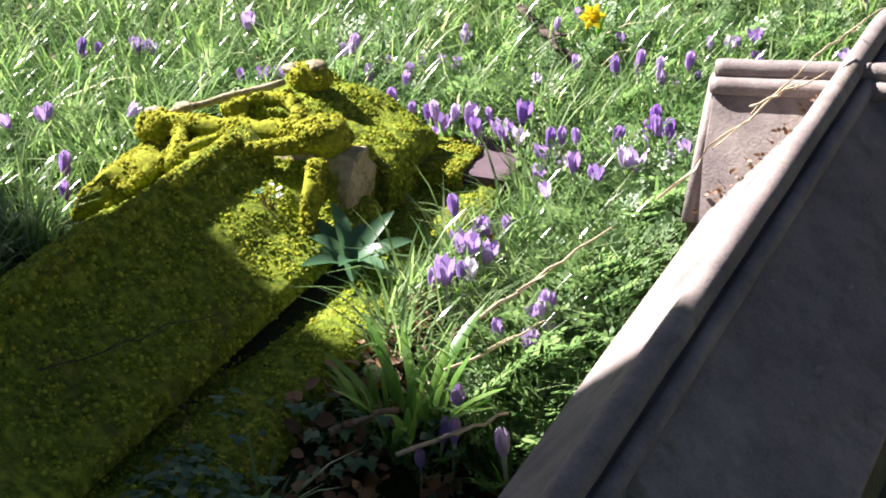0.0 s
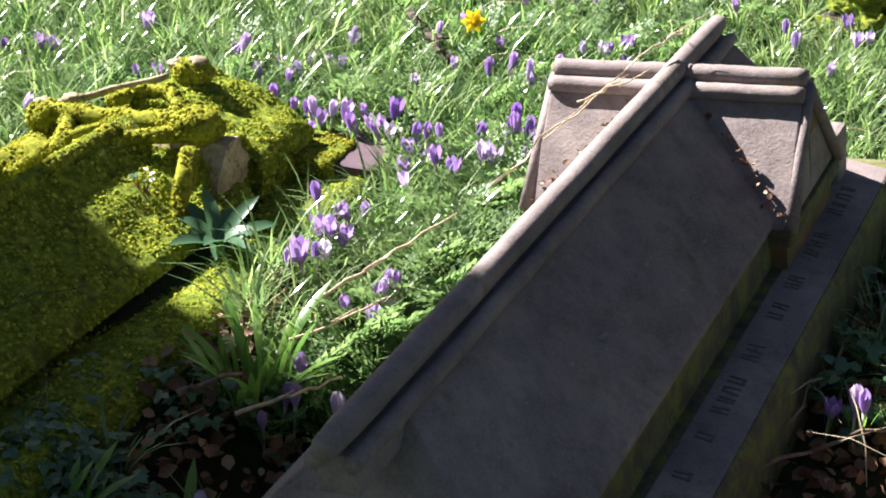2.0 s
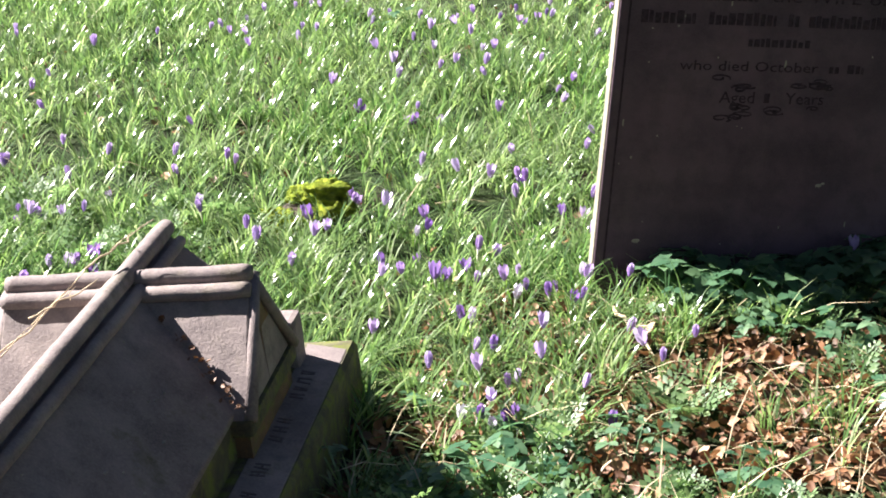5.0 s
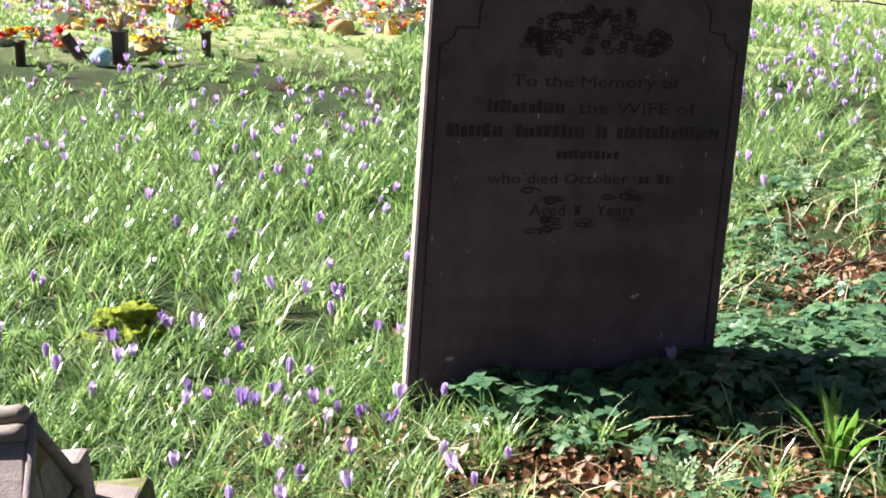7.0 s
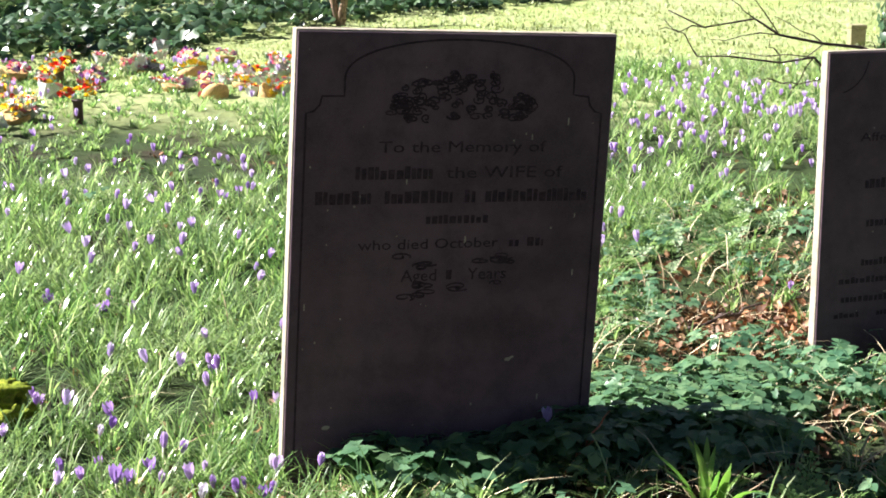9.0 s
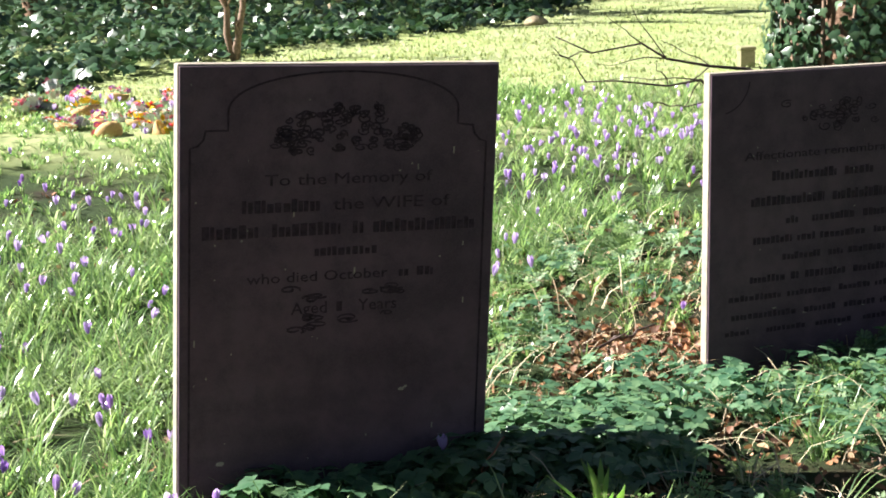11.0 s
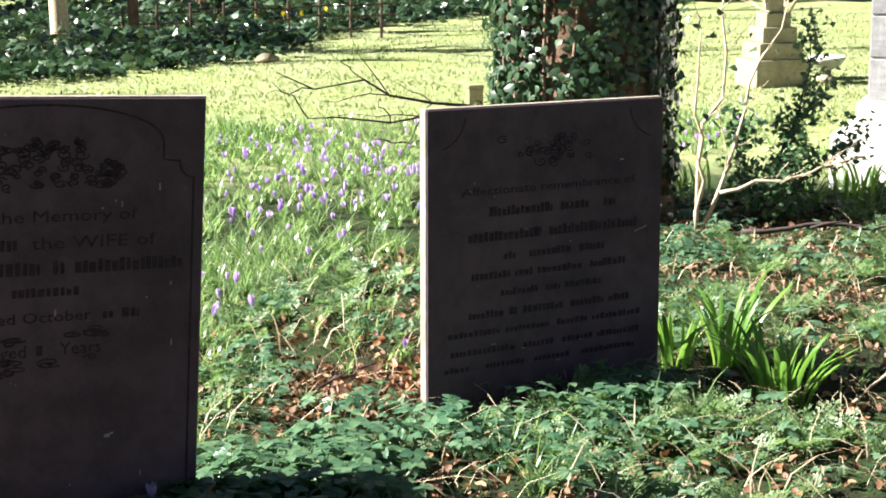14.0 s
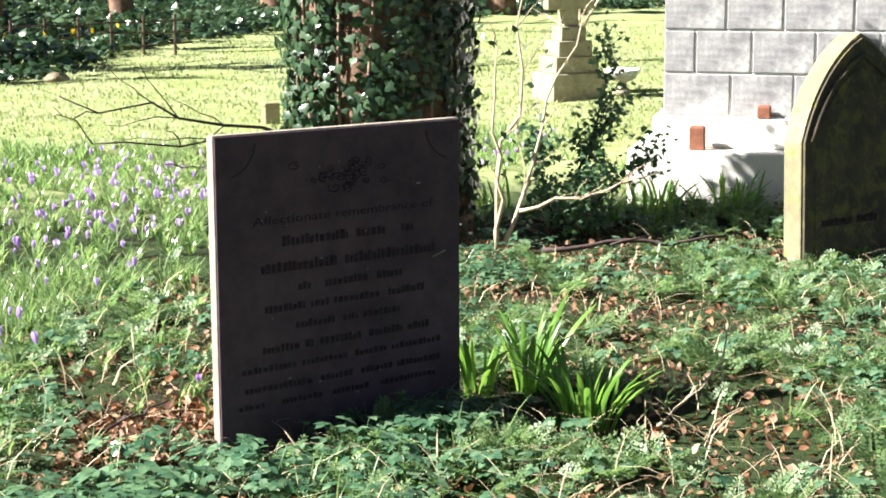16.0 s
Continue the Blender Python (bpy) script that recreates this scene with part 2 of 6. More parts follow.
def fast_mesh(name, v, f, material):
    """A mesh from arrays of points and triangles."""
    me = bpy.data.meshes.new(name)
    v, f = np.asarray(v, np.float32), np.asarray(f, np.int32)
    me.vertices.add(len(v))
    me.vertices.foreach_set("co", v.ravel())
    me.loops.add(f.size)
    me.loops.foreach_set("vertex_index", f.ravel())
    me.polygons.add(len(f))
    me.polygons.foreach_set("loop_start", np.arange(0, f.size, 3, dtype=np.int32))
    me.update(calc_edges=True)
    me.validate()
    me.materials.append(material)
    return me


def stuff(name, v, f, material, label, category):
    return tagged(new(name, fast_mesh(name, v, f, material)), label, category, "", "stuff")


def part(name, bm, material, parent=None, label="", smooth=False):
    """One mesh object from a bmesh, under a thing or a part."""
    me = bpy.data.meshes.new(name)
    bmesh.ops.recalc_face_normals(bm, faces=bm.faces)
    for face in bm.faces:
        face.smooth = smooth
    bm.to_mesh(me)
    bm.free()
    me.materials.append(material)
    ob = new(name, me)
    ob.parent = parent
    return tagged(ob, label)


def thing(name, label, category, m=None, group="", kind=""):
    ob = new(name)
    ob.empty_display_size = 0.1
    if m is not None:
        ob.matrix_world = m
    return tagged(ob, label, category, group, kind)


def box(lo, hi, bevel=0.004, cuts=0):
    bm = bmesh.new()
    bmesh.ops.create_cube(bm, size=1)
    for v in bm.verts:
        v.co = Vector([lo[n] + (v.co[n] + 0.5) * (hi[n] - lo[n]) for n in range(3)])
    if bevel:
        bmesh.ops.bevel(bm, geom=bm.edges[:], offset=bevel, segments=2, affect="EDGES", profile=0.6)
    return bm


def prism(outline, y0, y1, bevel=0.0):
    """An outline in x and z, drawn out along y."""
    bm = bmesh.new()
    front = [bm.verts.new((x, y0, z)) for x, z in outline]
    back = [bm.verts.new((x, y1, z)) for x, z in outline]
    n = len(outline)
    bm.faces.new(front)
    bm.faces.new(back[::-1])
    for a in range(n):
        b = (a + 1) % n
        bm.faces.new((front[b], front[a], back[a], back[b]))
    if bevel:
        bmesh.ops.bevel(bm, geom=bm.edges[:], offset=bevel, segments=2, affect="EDGES", profile=0.6)
    return bm


def tube(points, radii, sides=7, bm=None):
    """A tapered, rounded rod through the points."""
    bm = bm or bmesh.new()
    pts = [Vector(p) for p in points]
    rings = []
    for n, p in enumerate(pts):
        way = (pts[min(n + 1, len(pts) - 1)] - pts[max(n - 1, 0)]).normalized()
        side = way.orthogonal().normalized()
        up = way.cross(side)
        r = radii[n] if hasattr(radii, "__len__") else radii
        rings.append([bm.verts.new(p + (side * math.cos(a) + up * math.sin(a)) * r) for a in (2 * math.pi * k / sides for k in range(sides))])
    for a, b in zip(rings, rings[1:]):
        for k in range(sides):
            bm.faces.new((a[k], a[(k + 1) % sides], b[(k + 1) % sides], b[k]))
    bm.faces.new(rings[0][::-1])
    bm.faces.new(rings[-1])
    return bm


def wiggle(a, b, n, amount, seed):
    """Points from a to b that stray a little."""
    r = random.Random(seed)
    a, b = Vector(a), Vector(b)
    length = (b - a).length
    out = []
    for k in range(n + 1):
        t = k / n
        off = Vector([r.uniform(-1, 1) for _ in range(3)]) * amount * length * (4 * t * (1 - t)) ** 0.5
        out.append(a.lerp(b, t) + off)
    return out


def lump(center, size, seed, rough=0.25, sub=3):
    bm = bmesh.new()
    bmesh.ops.create_icosphere(bm, subdivisions=sub, radius=1)
    for v in bm.verts:
        d = 1 + rough * noise.noise(v.co * 1.7 + Vector((seed, seed * 2, 0))) + rough * 0.4 * noise.noise(v.co * 5 + Vector((seed, 0, seed)))
        v.co = Vector([center[n] + v.co[n] * size[n] * d for n in range(3)])
    return bm


def join(*bms):
    out = bmesh.new()
    for bm in bms:
        me = bpy.data.meshes.new("joined")
        bm.to_mesh(me)
        bm.free()
        out.from_mesh(me)
        bpy.data.meshes.remove(me)
    return out


def ground_z(x, y):
    """Height of the ground, for numbers or arrays."""
    z = 0.012 * np.sin(x * 3.1 + 0.7) * np.cos(y * 2.3) + 0.008 * np.sin(x * 7.3 + y * 5.1)
    z = z - 0.10 * np.exp(-(((x + 1.12) / 0.22) ** 2 + ((y - 2.2) / 0.45) ** 2))
    z = z - 0.16 * np.exp(-(((x + 0.85) / 0.45) ** 2 + ((y - 1.9) / 0.5) ** 2))
    return z


def turns(n, yaw=None, tilt=0.4, scale=(0.8, 1.2)):
    """Random turns with a size, as n matrices."""
    yaw = rng.uniform(0, 2 * np.pi, n) if yaw is None else yaw
    a, b = rng.normal(0, tilt, n), rng.normal(0, tilt, n)
    cy, sy, ca, sa, cb, sb = np.cos(yaw), np.sin(yaw), np.cos(a), np.sin(a), np.cos(b), np.sin(b)
    z, o = np.zeros(n), np.ones(n)
    rz = np.stack([cy, -sy, z, sy, cy, z, z, z, o], -1).reshape(n, 3, 3)
    rx = np.stack([o, z, z, z, ca, -sa, z, sa, ca], -1).reshape(n, 3, 3)
    ry = np.stack([cb, z, sb, z, o, z, -sb, z, cb], -1).reshape(n, 3, 3)
    return (rz @ rx @ ry) * rng.uniform(*scale, n)[:, None, None]


def scatter(tv, tf, m, t):
    """Copies of one template, as one set of points and triangles."""
    tv, tf = np.asarray(tv, float), np.asarray(tf, int)
    v = np.einsum("nij,kj->nki", m, tv) + t[:, None, :]
    f = tf[None] + (np.arange(len(t)) * len(tv))[:, None, None]
    return v.reshape(-1, 3), f.reshape(-1, 3)


def gather(pieces):
    vs, fs, at = [], [], 0
    for v, f in pieces:
        vs.append(v)
        fs.append(f + at)
        at += len(v)
    return np.concatenate(vs), np.concatenate(fs)


def blades(p, length, width, bend, yaw, start=0.15):
    """Grass blades rooted at p: each a folded strip of three lengths that arches over."""
    n = len(p)
    s = np.array([0, 0.35, 0.7, 1.0])
    out = bend[:, None] * length[:, None] * s**1.8 + start * length[:, None] * s * 0.3
    up = length[:, None] * (s - 0.45 * bend[:, None] * s**2.2)
    w = width[:, None] * np.array([0.8, 1.0, 0.75, 0.0]) / 2
    d = np.stack([np.cos(yaw), np.sin(yaw)], -1)
    e = np.stack([-np.sin(yaw), np.cos(yaw)], -1)
    v = np.zeros((n, 7, 3))
    for k in range(4):
        mid = np.concatenate([p[:, :2] + d * out[:, k : k + 1], (p[:, 2] + up[:, k])[:, None]], 1)
        side = np.concatenate([e * w[:, k : k + 1], np.zeros((n, 1))], 1)
        if k < 3:
            v[:, 2 * k], v[:, 2 * k + 1] = mid - side, mid + side
        else:
            v[:, 6] = mid
    f = np.array([[0, 1, 2], [1, 3, 2], [2, 3, 4], [3, 5, 4], [4, 5, 6]])
    return v.reshape(-1, 3), (f[None] + (np.arange(n) * 7)[:, None, None]).reshape(-1, 3)


def tussocks(cx, cy, size, count):
    """Roots, yaws and bends of blades that stand in splayed tufts round the given centres."""
    n = len(cx)
    own = np.repeat(np.arange(n), count)
    a = rng.uniform(0, 2 * np.pi, len(own))
    d = np.sqrt(rng.uniform(0, 1, len(own))) * size[own] * 0.45
    x, y = cx[own] + d * np.cos(a), cy[own] + d * np.sin(a)
    yaw = a + rng.normal(0, 0.7, len(own))
    bend = np.clip(0.25 + 0.9 * d / (size[own] * 0.45) * rng.uniform(0.3, 1.1, len(own)), 0.05, 1.3)
    return x, y, yaw, bend, own


def herb_edge(y):
    """Where the crocus turf ends and the low herbs and leaf litter begin."""
    return np.interp(y, [1.5, 2.6, 3.1, 3.8, 4.6, 5.6, 6.8, 7.3, 8.0, 11], [-0.75, -0.62, -0.42, 0.0, 0.45, 0.60, 0.80, 1.15, 2.4, 4.2])


def plan_points(n, y0, y1, power=1.0):
    """Points of the plan within the wedge that the place opens to, thinner with distance."""
    y = y0 + (y1 - y0) * rng.uniform(0, 1, n) ** power
    lo, hi = -1.0 * (y - 0.5) - 0.25, 0.5 + 0.66 * (y - 0.8) + 0.3
    return lo + (hi - lo) * rng.uniform(0, 1, n), y


TOMB = pose(-0.861, 3.096, 0.403, 1.89, -6.33, 3.38)
MOSSY = pose(-1.885, 2.95, 0.19, 0, 0, 6)
MONUMENT = pose(3.80, 8.70, 0, 0, 0, -31.5)


def blocked(x, y):
    """True where a stone stands on the ground."""
    b = (x - -0.955) ** 2 + (y - 4.57) ** 2 < 0.005
    for ox, oy, turn, half, lo, hi in ((-0.835, 3.096, 3.38, 0.275, -1.36, 0.40), (-1.835, 2.95, 6.0, 0.33, -1.4, 0.40)):
        c, k = math.cos(radians(turn)), math.sin(radians(turn))
        u, w = (x - ox) * c + (y - oy) * k, -(x - ox) * k + (y - oy) * c
        b |= (np.abs(u) < half) & (w > lo) & (w < hi)
    u = (x + 0.146) * 0.926 + (y - 4.235) * 0.377
    w = -(x + 0.146) * 0.377 + (y - 4.235) * 0.926
    b |= (u > -0.01) & (u < 0.76) & (w > -0.015) & (w < 0.09)
    u = (x - 1.188) * 0.917 + (y - 5.22) * 0.398
    w = -(x - 1.188) * 0.398 + (y - 5.22) * 0.917
    b |= (u > -0.01) & (u < 0.85) & (w > -0.015) & (w < 0.09)
    b |= (x - 2.4) ** 2 + (y - 8.3) ** 2 < 0.17
    u, w = (x - 3.80) * 0.853 - (y - 8.70) * 0.522, (x - 3.80) * 0.522 + (y - 8.70) * 0.853
    b |= (u > -0.02) & (u < 3.2) & (w > -0.02) & (w < 2.6)
    return b


# ---- ground ----
def build_ground():
    near = np.linspace(-14, 14, 150)
    xs = np.concatenate([[-600, -200, -80, -40, -22], near, [22, 40, 80, 200, 600]])
    ys = np.concatenate([[-600, -200, -60, -20, -6], np.linspace(-2, 27, 170), [35, 50, 90, 200, 600]])
    gx, gy = np.meshgrid(xs, ys)
    gz = ground_z(gx, gy)
    v = np.stack([gx, gy, gz], -1).reshape(-1, 3)
    nx, ny = len(xs), len(ys)
    i = (np.arange(ny - 1)[:, None] * nx + np.arange(nx - 1)[None]).ravel()
    f = np.concatenate([np.stack([i, i + 1, i + nx], -1), np.stack([i + 1, i + nx + 1, i + nx], -1)])
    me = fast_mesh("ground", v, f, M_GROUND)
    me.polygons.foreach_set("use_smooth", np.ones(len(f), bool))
    tagged(new("ground", me), "churchyard soil and moss, darkened for shade under plants, and sunlit turf", "ground", "", "structure")


build_ground()


# ---- coped tomb with a raised cross ----
def coped_tomb():
    top = thing("coped_tomb", "sunken coped sandstone tomb with a raised roll-moulded cross", "tomb", TOMB)

    def solid(points, faces):
        bm = bmesh.new()
        vs = [bm.verts.new(p) for p in points]
        for ids in faces:
            bm.faces.new([vs[k] for k in ids])
        return bm

    def soften(bm, width=0.004):
        bmesh.ops.recalc_face_normals(bm, faces=bm.faces)
        bmesh.ops.bevel(bm, geom=bm.edges[:], offset=width, segments=2, affect="EDGES", profile=0.6)
        return bm

    half, eave, near, far = 0.203, -0.200, -1.10, 0.235
    hip = near - 0.15
    # two slopes with a hipped near end
    pts = [(0, near, -0.012), (0, far, -0.012), (half, hip, eave), (half, far, eave), (-half, far, eave), (-half, hip, eave)]
    pts += [(x, y, eave - 0.012) for x, y in ((half, hip), (half, far), (-half, far), (-half, hip))]
    bm = solid(pts, ((0, 2, 3, 1), (1, 4, 5, 0), (0, 5, 2), (1, 3, 4), (2, 6, 7, 3), (3, 7, 8, 4), (4, 8, 9, 5), (5, 9, 6, 2), (6, 9, 8, 7)))
    part("roof", soften(bm), M_TOMB, top)
    # upright band under the eaves
    part("side_band", box((-half + 0.010, hip + 0.012, -0.31), (half - 0.008, far - 0.008, eave - 0.010), 0.006), M_BAND, top, "damp green-stained upright band")
    # arms of the cross: a small steep roof to each side, with a gable
    for s in (-1, 1):
        w, foot, low = 0.226, 0.168, -0.213
        for side in (-1, 1):
            y1 = side * foot
            pts = [(0, side * 0.012, -0.018), (s * 0.218, side * 0.012, -0.018), (s * w, y1, low), (0, y1, low), (0, 0, low), (s * w, 0, low)]
            order = ((0, 1, 2, 3), (1, 5, 2), (0, 3, 4), (0, 4, 5, 1), (2, 5, 4, 3))
            part("arm_roof", soften(solid(pts, order), 0.003), M_TOMB, top)
        # stained gable, set back behind a raised rim
        x0, x1 = s * 0.17, s * 0.222
        pts = [(x, y, z) for x in (x0, x1) for y, z in ((-foot + 0.014, low + 0.002), (0, -0.05), (foot - 0.014, low + 0.002), (foot - 0.014, -0.312), (-foot + 0.014, -0.312))]
        bm = solid(pts, ((0, 1, 2, 3, 4), (9, 8, 7, 6, 5), (0, 5, 6, 1), (1, 6, 7, 2), (2, 7, 8, 3), (3, 8, 9, 4), (4, 9, 5, 0)))
        part("gable_end", bm, M_TOMB_MOSSY, top, "rust and green stained gable end")
        for side in (-1, 1):
            bm = tube([(s * 0.222, 0.0, -0.030), (s * 0.227, side * 0.08, -0.118), (s * 0.231, side * (foot - 0.004), low - 0.002)], [0.012, 0.011, 0.012], 8)
            part("gable_rim", bm, M_TOMB, top, "", True)
        part("gable_foot", box((min(s * 0.19, s * 0.234), -foot, -0.245), (max(s * 0.19, s * 0.234), foot, low + 0.001), 0.006), M_BAND, top)

    # rounded mouldings of the cross
    def roll(name, a, b, rad, seed, label, grow=1.0):
        p, q = Vector(a), Vector(b)
        n = 30
        line = [p.lerp(q, k / n) + Vector((0, 0, 0.002 * noise.noise(Vector((k * 0.7, seed * 3.1, 0))))) for k in range(n + 1)]
        size = [rad * (grow + (1 - grow) * k / n) * (1 + 0.05 * noise.noise(Vector((k * 1.3, seed, 0.5)))) for k in range(n + 1)]
        size[0] *= 0.86
        size[-1] *= 0.86
        part(name, tube(line, size, 14), M_TOMB, top, label, True)

    roll("ridge_roll", (0, -1.268, -0.004), (0, 0.243, -0.004), 0.0185, 1, "worn ridge roll")
    for s in (-1, 1):
        roll("ridge_roll", (s * 0.025, -1.258, -0.030), (s * 0.025, 0.236, -0.030), 0.0125, 2 + s, "worn lower ridge roll")
    part("ridge_web", box((-0.026, -1.25, -0.075), (0.026, 0.232, -0.022), 0.004), M_TOMB, top)
    roll("cross_arm_roll", (-0.221, 0, -0.014), (0.221, 0, -0.014), 0.0165, 5, "worn roll of the cross arm")
    for s in (-1, 1):
        roll("cross_arm_roll", (-0.223, s * 0.028, -0.034), (0.223, s * 0.028, -0.034), 0.0145, 6 + s, "worn lower roll of the cross arm")
    part("cross_arm_web", box((-0.214, -0.026, -0.075), (0.214, 0.026, -0.022), 0.004), M_TOMB, top)
    # end stone beyond the cross
    part("end_block", box((0.10, 0.215, -0.33), (0.222, 0.285, -0.195), 0.012), M_TOMB, top)
    # plinth with a sloped top
    rings = []
    for z, x, y0, y1 in ((-0.288, 0.205, near - 0.16, far + 0.05), (-0.305, 0.292, near - 0.25, 0.375), (-0.318, 0.299, near - 0.255, 0.382), (-0.62, 0.302, near - 0.26, 0.385)):
        rings.append([(x, y0, z), (x, y1, z), (-x * 0.8, y1, z), (-x * 0.8, y0, z)])
    pts = [p for ring in rings for p in ring]
    order = [(4 * r + k, 4 * r + (k + 1) % 4, 4 * r + 4 + (k + 1) % 4, 4 * r + 4 + k) for r in range(3) for k in range(4)] + [(0, 3, 2, 1), (12, 13, 14, 15)]
    plinth = part("plinth", solid(pts, order), M_BAND, top, "damp moss-streaked plinth with a cut inscription")
    tilt = math.degrees(math.atan2(0.017, 0.087))
    lie = Matrix.Translation((0.205, 0, -0.2868)) @ Matrix.Rotation(radians(tilt), 4, "Y")
    bm = box((0.008, near - 0.15, -0.008), (0.086, 0.33, 0.0), 0.002)
    bm.transform(lie)
    part("inscription_band", bm, M_TOMB, plinth)
    r = random.Random(3)
    y = near - 0.10
    while y < 0.20:
        w = r.uniform(0.016, 0.026)
        if r.random() < 0.8:
            for k in range(2):
                bm = box((0, 0, 0), (0.026, 0.0042, 0.0012), 0)
                bm.transform(lie @ Matrix.Translation((0.024, y + k * w * 0.55, 0.0)) @ Matrix.Rotation(radians(r.uniform(-12, 12)), 4, "Z"))
                part("carved_stroke", bm, M_WORN, plinth)
            bm = box((0, 0, 0), (0.0042, w * 0.5, 0.0012), 0)
            bm.transform(lie @ Matrix.Translation((0.024 + r.choice((0.0, 0.011, 0.021)), y, 0.0003)))
            part("carved_stroke", bm, M_WORN, plinth)
        y += w + r.choice((0.010, 0.014, 0.05))
    # pale lichen spots on the dark slope
    for n in range(16):
        x, y, q = r.uniform(0.04, 0.185), r.uniform(-1.0, -0.15), r.uniform(0.002, 0.004)
        part("lichen_spot", lump((x, y, -0.012 - 0.926 * x + 0.0005), (q, q * 1.4, 0.0012), n, 0.4, 2), M_EDGE, top, "pale lichen spot")
    part("lichen_spot", lump((0.122, -0.735, -0.1245), (0.006, 0.011, 0.002), 31, 0.5, 2), M_EDGE, top, "pale lichen spot")
    return top


coped_tomb()


# ---- mossy tomb ----
def rough_up(bm, amount, scale, cuts=2):
    bmesh.ops.triangulate(bm, faces=bm.faces[:])
    bmesh.ops.subdivide_edges(bm, edges=bm.edges[:], cuts=cuts, use_grid_fill=True)
    bm.normal_update()
    for v in bm.verts:
        p = v.co * scale
        v.co += v.normal * amount * (noise.noise(p) + 0.5 * noise.noise(p * 2.7))
    return bm


def mossy_tomb():
    top = thing("mossy_tomb", "old coped tomb overgrown with thick green moss", "tomb", MOSSY)
    made = []

    def put(name, bm, label="", material=None):
        # Slim mouldings take the moss that is coloured as sunlit.
        slim = name in ("cross_arm", "strut", "ring", "knob", "gable_rib", "shoulder")
        ob = part(name, bm, M_MOSS_BRIGHT if slim else M_MOSS, top, label, True)
        made.append(ob)
        return ob

    coped = [(-0.25, -0.22), (-0.25, -0.17), (-0.20, -0.13), (-0.05, -0.045), (-0.018, -0.012), (0.016, -0.012), (0.05, -0.048), (0.14, -0.088), (0.240, -0.128), (0.247, -0.158), (0.196, -0.182), (0.196, -0.22)]
    put("body", rough_up(prism(coped, -1.30, -0.02, 0.012), 0.010, 14, 3))
    put("plinth", rough_up(prism([(-0.36, -0.50), (-0.36, -0.22), (-0.26, -0.19), (0.19, -0.182), (0.37, -0.168), (0.405, -0.205), (0.415, -0.50)], -1.40, 0.36, 0.014), 0.011, 11, 3))
    # head of the coping beyond the cross
    put("head_block", rough_up(prism([(-0.17, -0.20), (-0.16, -0.10), (-0.05, -0.012), (0.015, -0.008), (0.10, -0.045), (0.222, -0.088), (0.238, -0.115), (0.222, -0.20)], 0.045, 0.272, 0.014), 0.013, 13, 3))
    # transept with its gable to one side
    bm = prism([(-0.19, -0.20), (-0.165, -0.14), (-0.07, -0.050), (0.04, -0.045), (0.10, -0.11), (0.12, -0.20)], -0.196, 0.16, 0.008)
    bm.transform(Matrix.Rotation(radians(90), 4, "Z"))
    put("arm_roof", rough_up(bm, 0.008, 15, 3))
    # mouldings: arms, ring and knobs
    smooth_from = len(made)
    put("cross_arm", tube(wiggle((-0.20, -0.03, -0.036), (0.15, -0.035, -0.012), 10, 0.010, 4), [0.022, 0.021, 0.019, 0.022, 0.020, 0.021, 0.020, 0.023, 0.024, 0.027, 0.028], 10), "moss-padded arm of the cross")
    put("strut", tube(wiggle((-0.06, -0.155, -0.040), (0.13, -0.05, -0.020), 8, 0.015, 14), [0.012, 0.014, 0.013, 0.013, 0.014, 0.015, 0.016, 0.018, 0.019], 9), "mossy strut of the ring")
    put("strut", tube(wiggle((-0.15, -0.03, -0.036), (-0.075, -0.19, -0.045), 6, 0.02, 15), 0.016, 9), "mossy strut of the ring")
    put("strut", tube(wiggle((-0.02, -0.03, -0.022), (-0.09, -0.14, -0.040), 6, 0.02, 16), 0.013, 9), "mossy strut of the ring")
    pts = [(-0.005 + 0.075 * math.cos(radians(a)), -0.02 + 0.10 * math.sin(radians(a)), -0.016 + 0.012 * math.sin(radians(a))) for a in np.linspace(5, 165, 13)]
    put("ring", tube(pts, 0.015, 9), "mossy ring of the cross")
    put("knob", lump((0.150, -0.050, -0.004), (0.050, 0.042, 0.036), 3), "moss-covered knob")
    put("knob", lump((0.005, 0.185, 0.004), (0.042, 0.032, 0.028), 8), "moss-covered knob")
    put("knob", lump((-0.20, -0.035, -0.048), (0.042, 0.036, 0.036), 5), "moss-covered knob")
    put("shoulder", rough_up(prism([(-0.27, -0.16), (-0.235, -0.085), (-0.19, -0.055), (-0.135, -0.075), (-0.15, -0.16)], -0.24, -0.02, 0.012), 0.012, 17, 3), "moss-padded shoulder under the arm")
    put("ridge_roll", tube(wiggle((0.0, -1.28, -0.010), (0.0, -0.10, -0.016), 14, 0.004, 6), 0.017, 8), "")
    put("gable_rib", tube([(0.165, -0.11, -0.030), (0.182, -0.17, -0.075), (0.198, -0.225, -0.135)], [0.018, 0.020, 0.019], 8), "")
    for n, (x, y, z, sz) in enumerate(((0.015, 0.19, 0.033, 0.020), (-0.035, 0.19, 0.022, 0.018), (-0.17, 0.01, -0.012, 0.018), (-0.215, -0.02, -0.016, 0.016))):
        part("bare_knob", lump((x, y, z - 0.006), (sz, sz, sz * 0.6), n + 20, 0.35, 3), M_LICHEN, top, "bare pale stone boss", True)
    part("bare_ring", tube(wiggle((-0.20, -0.005, -0.030), (-0.03, 0.15, 0.004), 6, 0.02, 61), [0.006, 0.008, 0.007, 0.008, 0.007, 0.008, 0.006], 8), M_LICHEN, top, "bare pale arc of the ring", True)
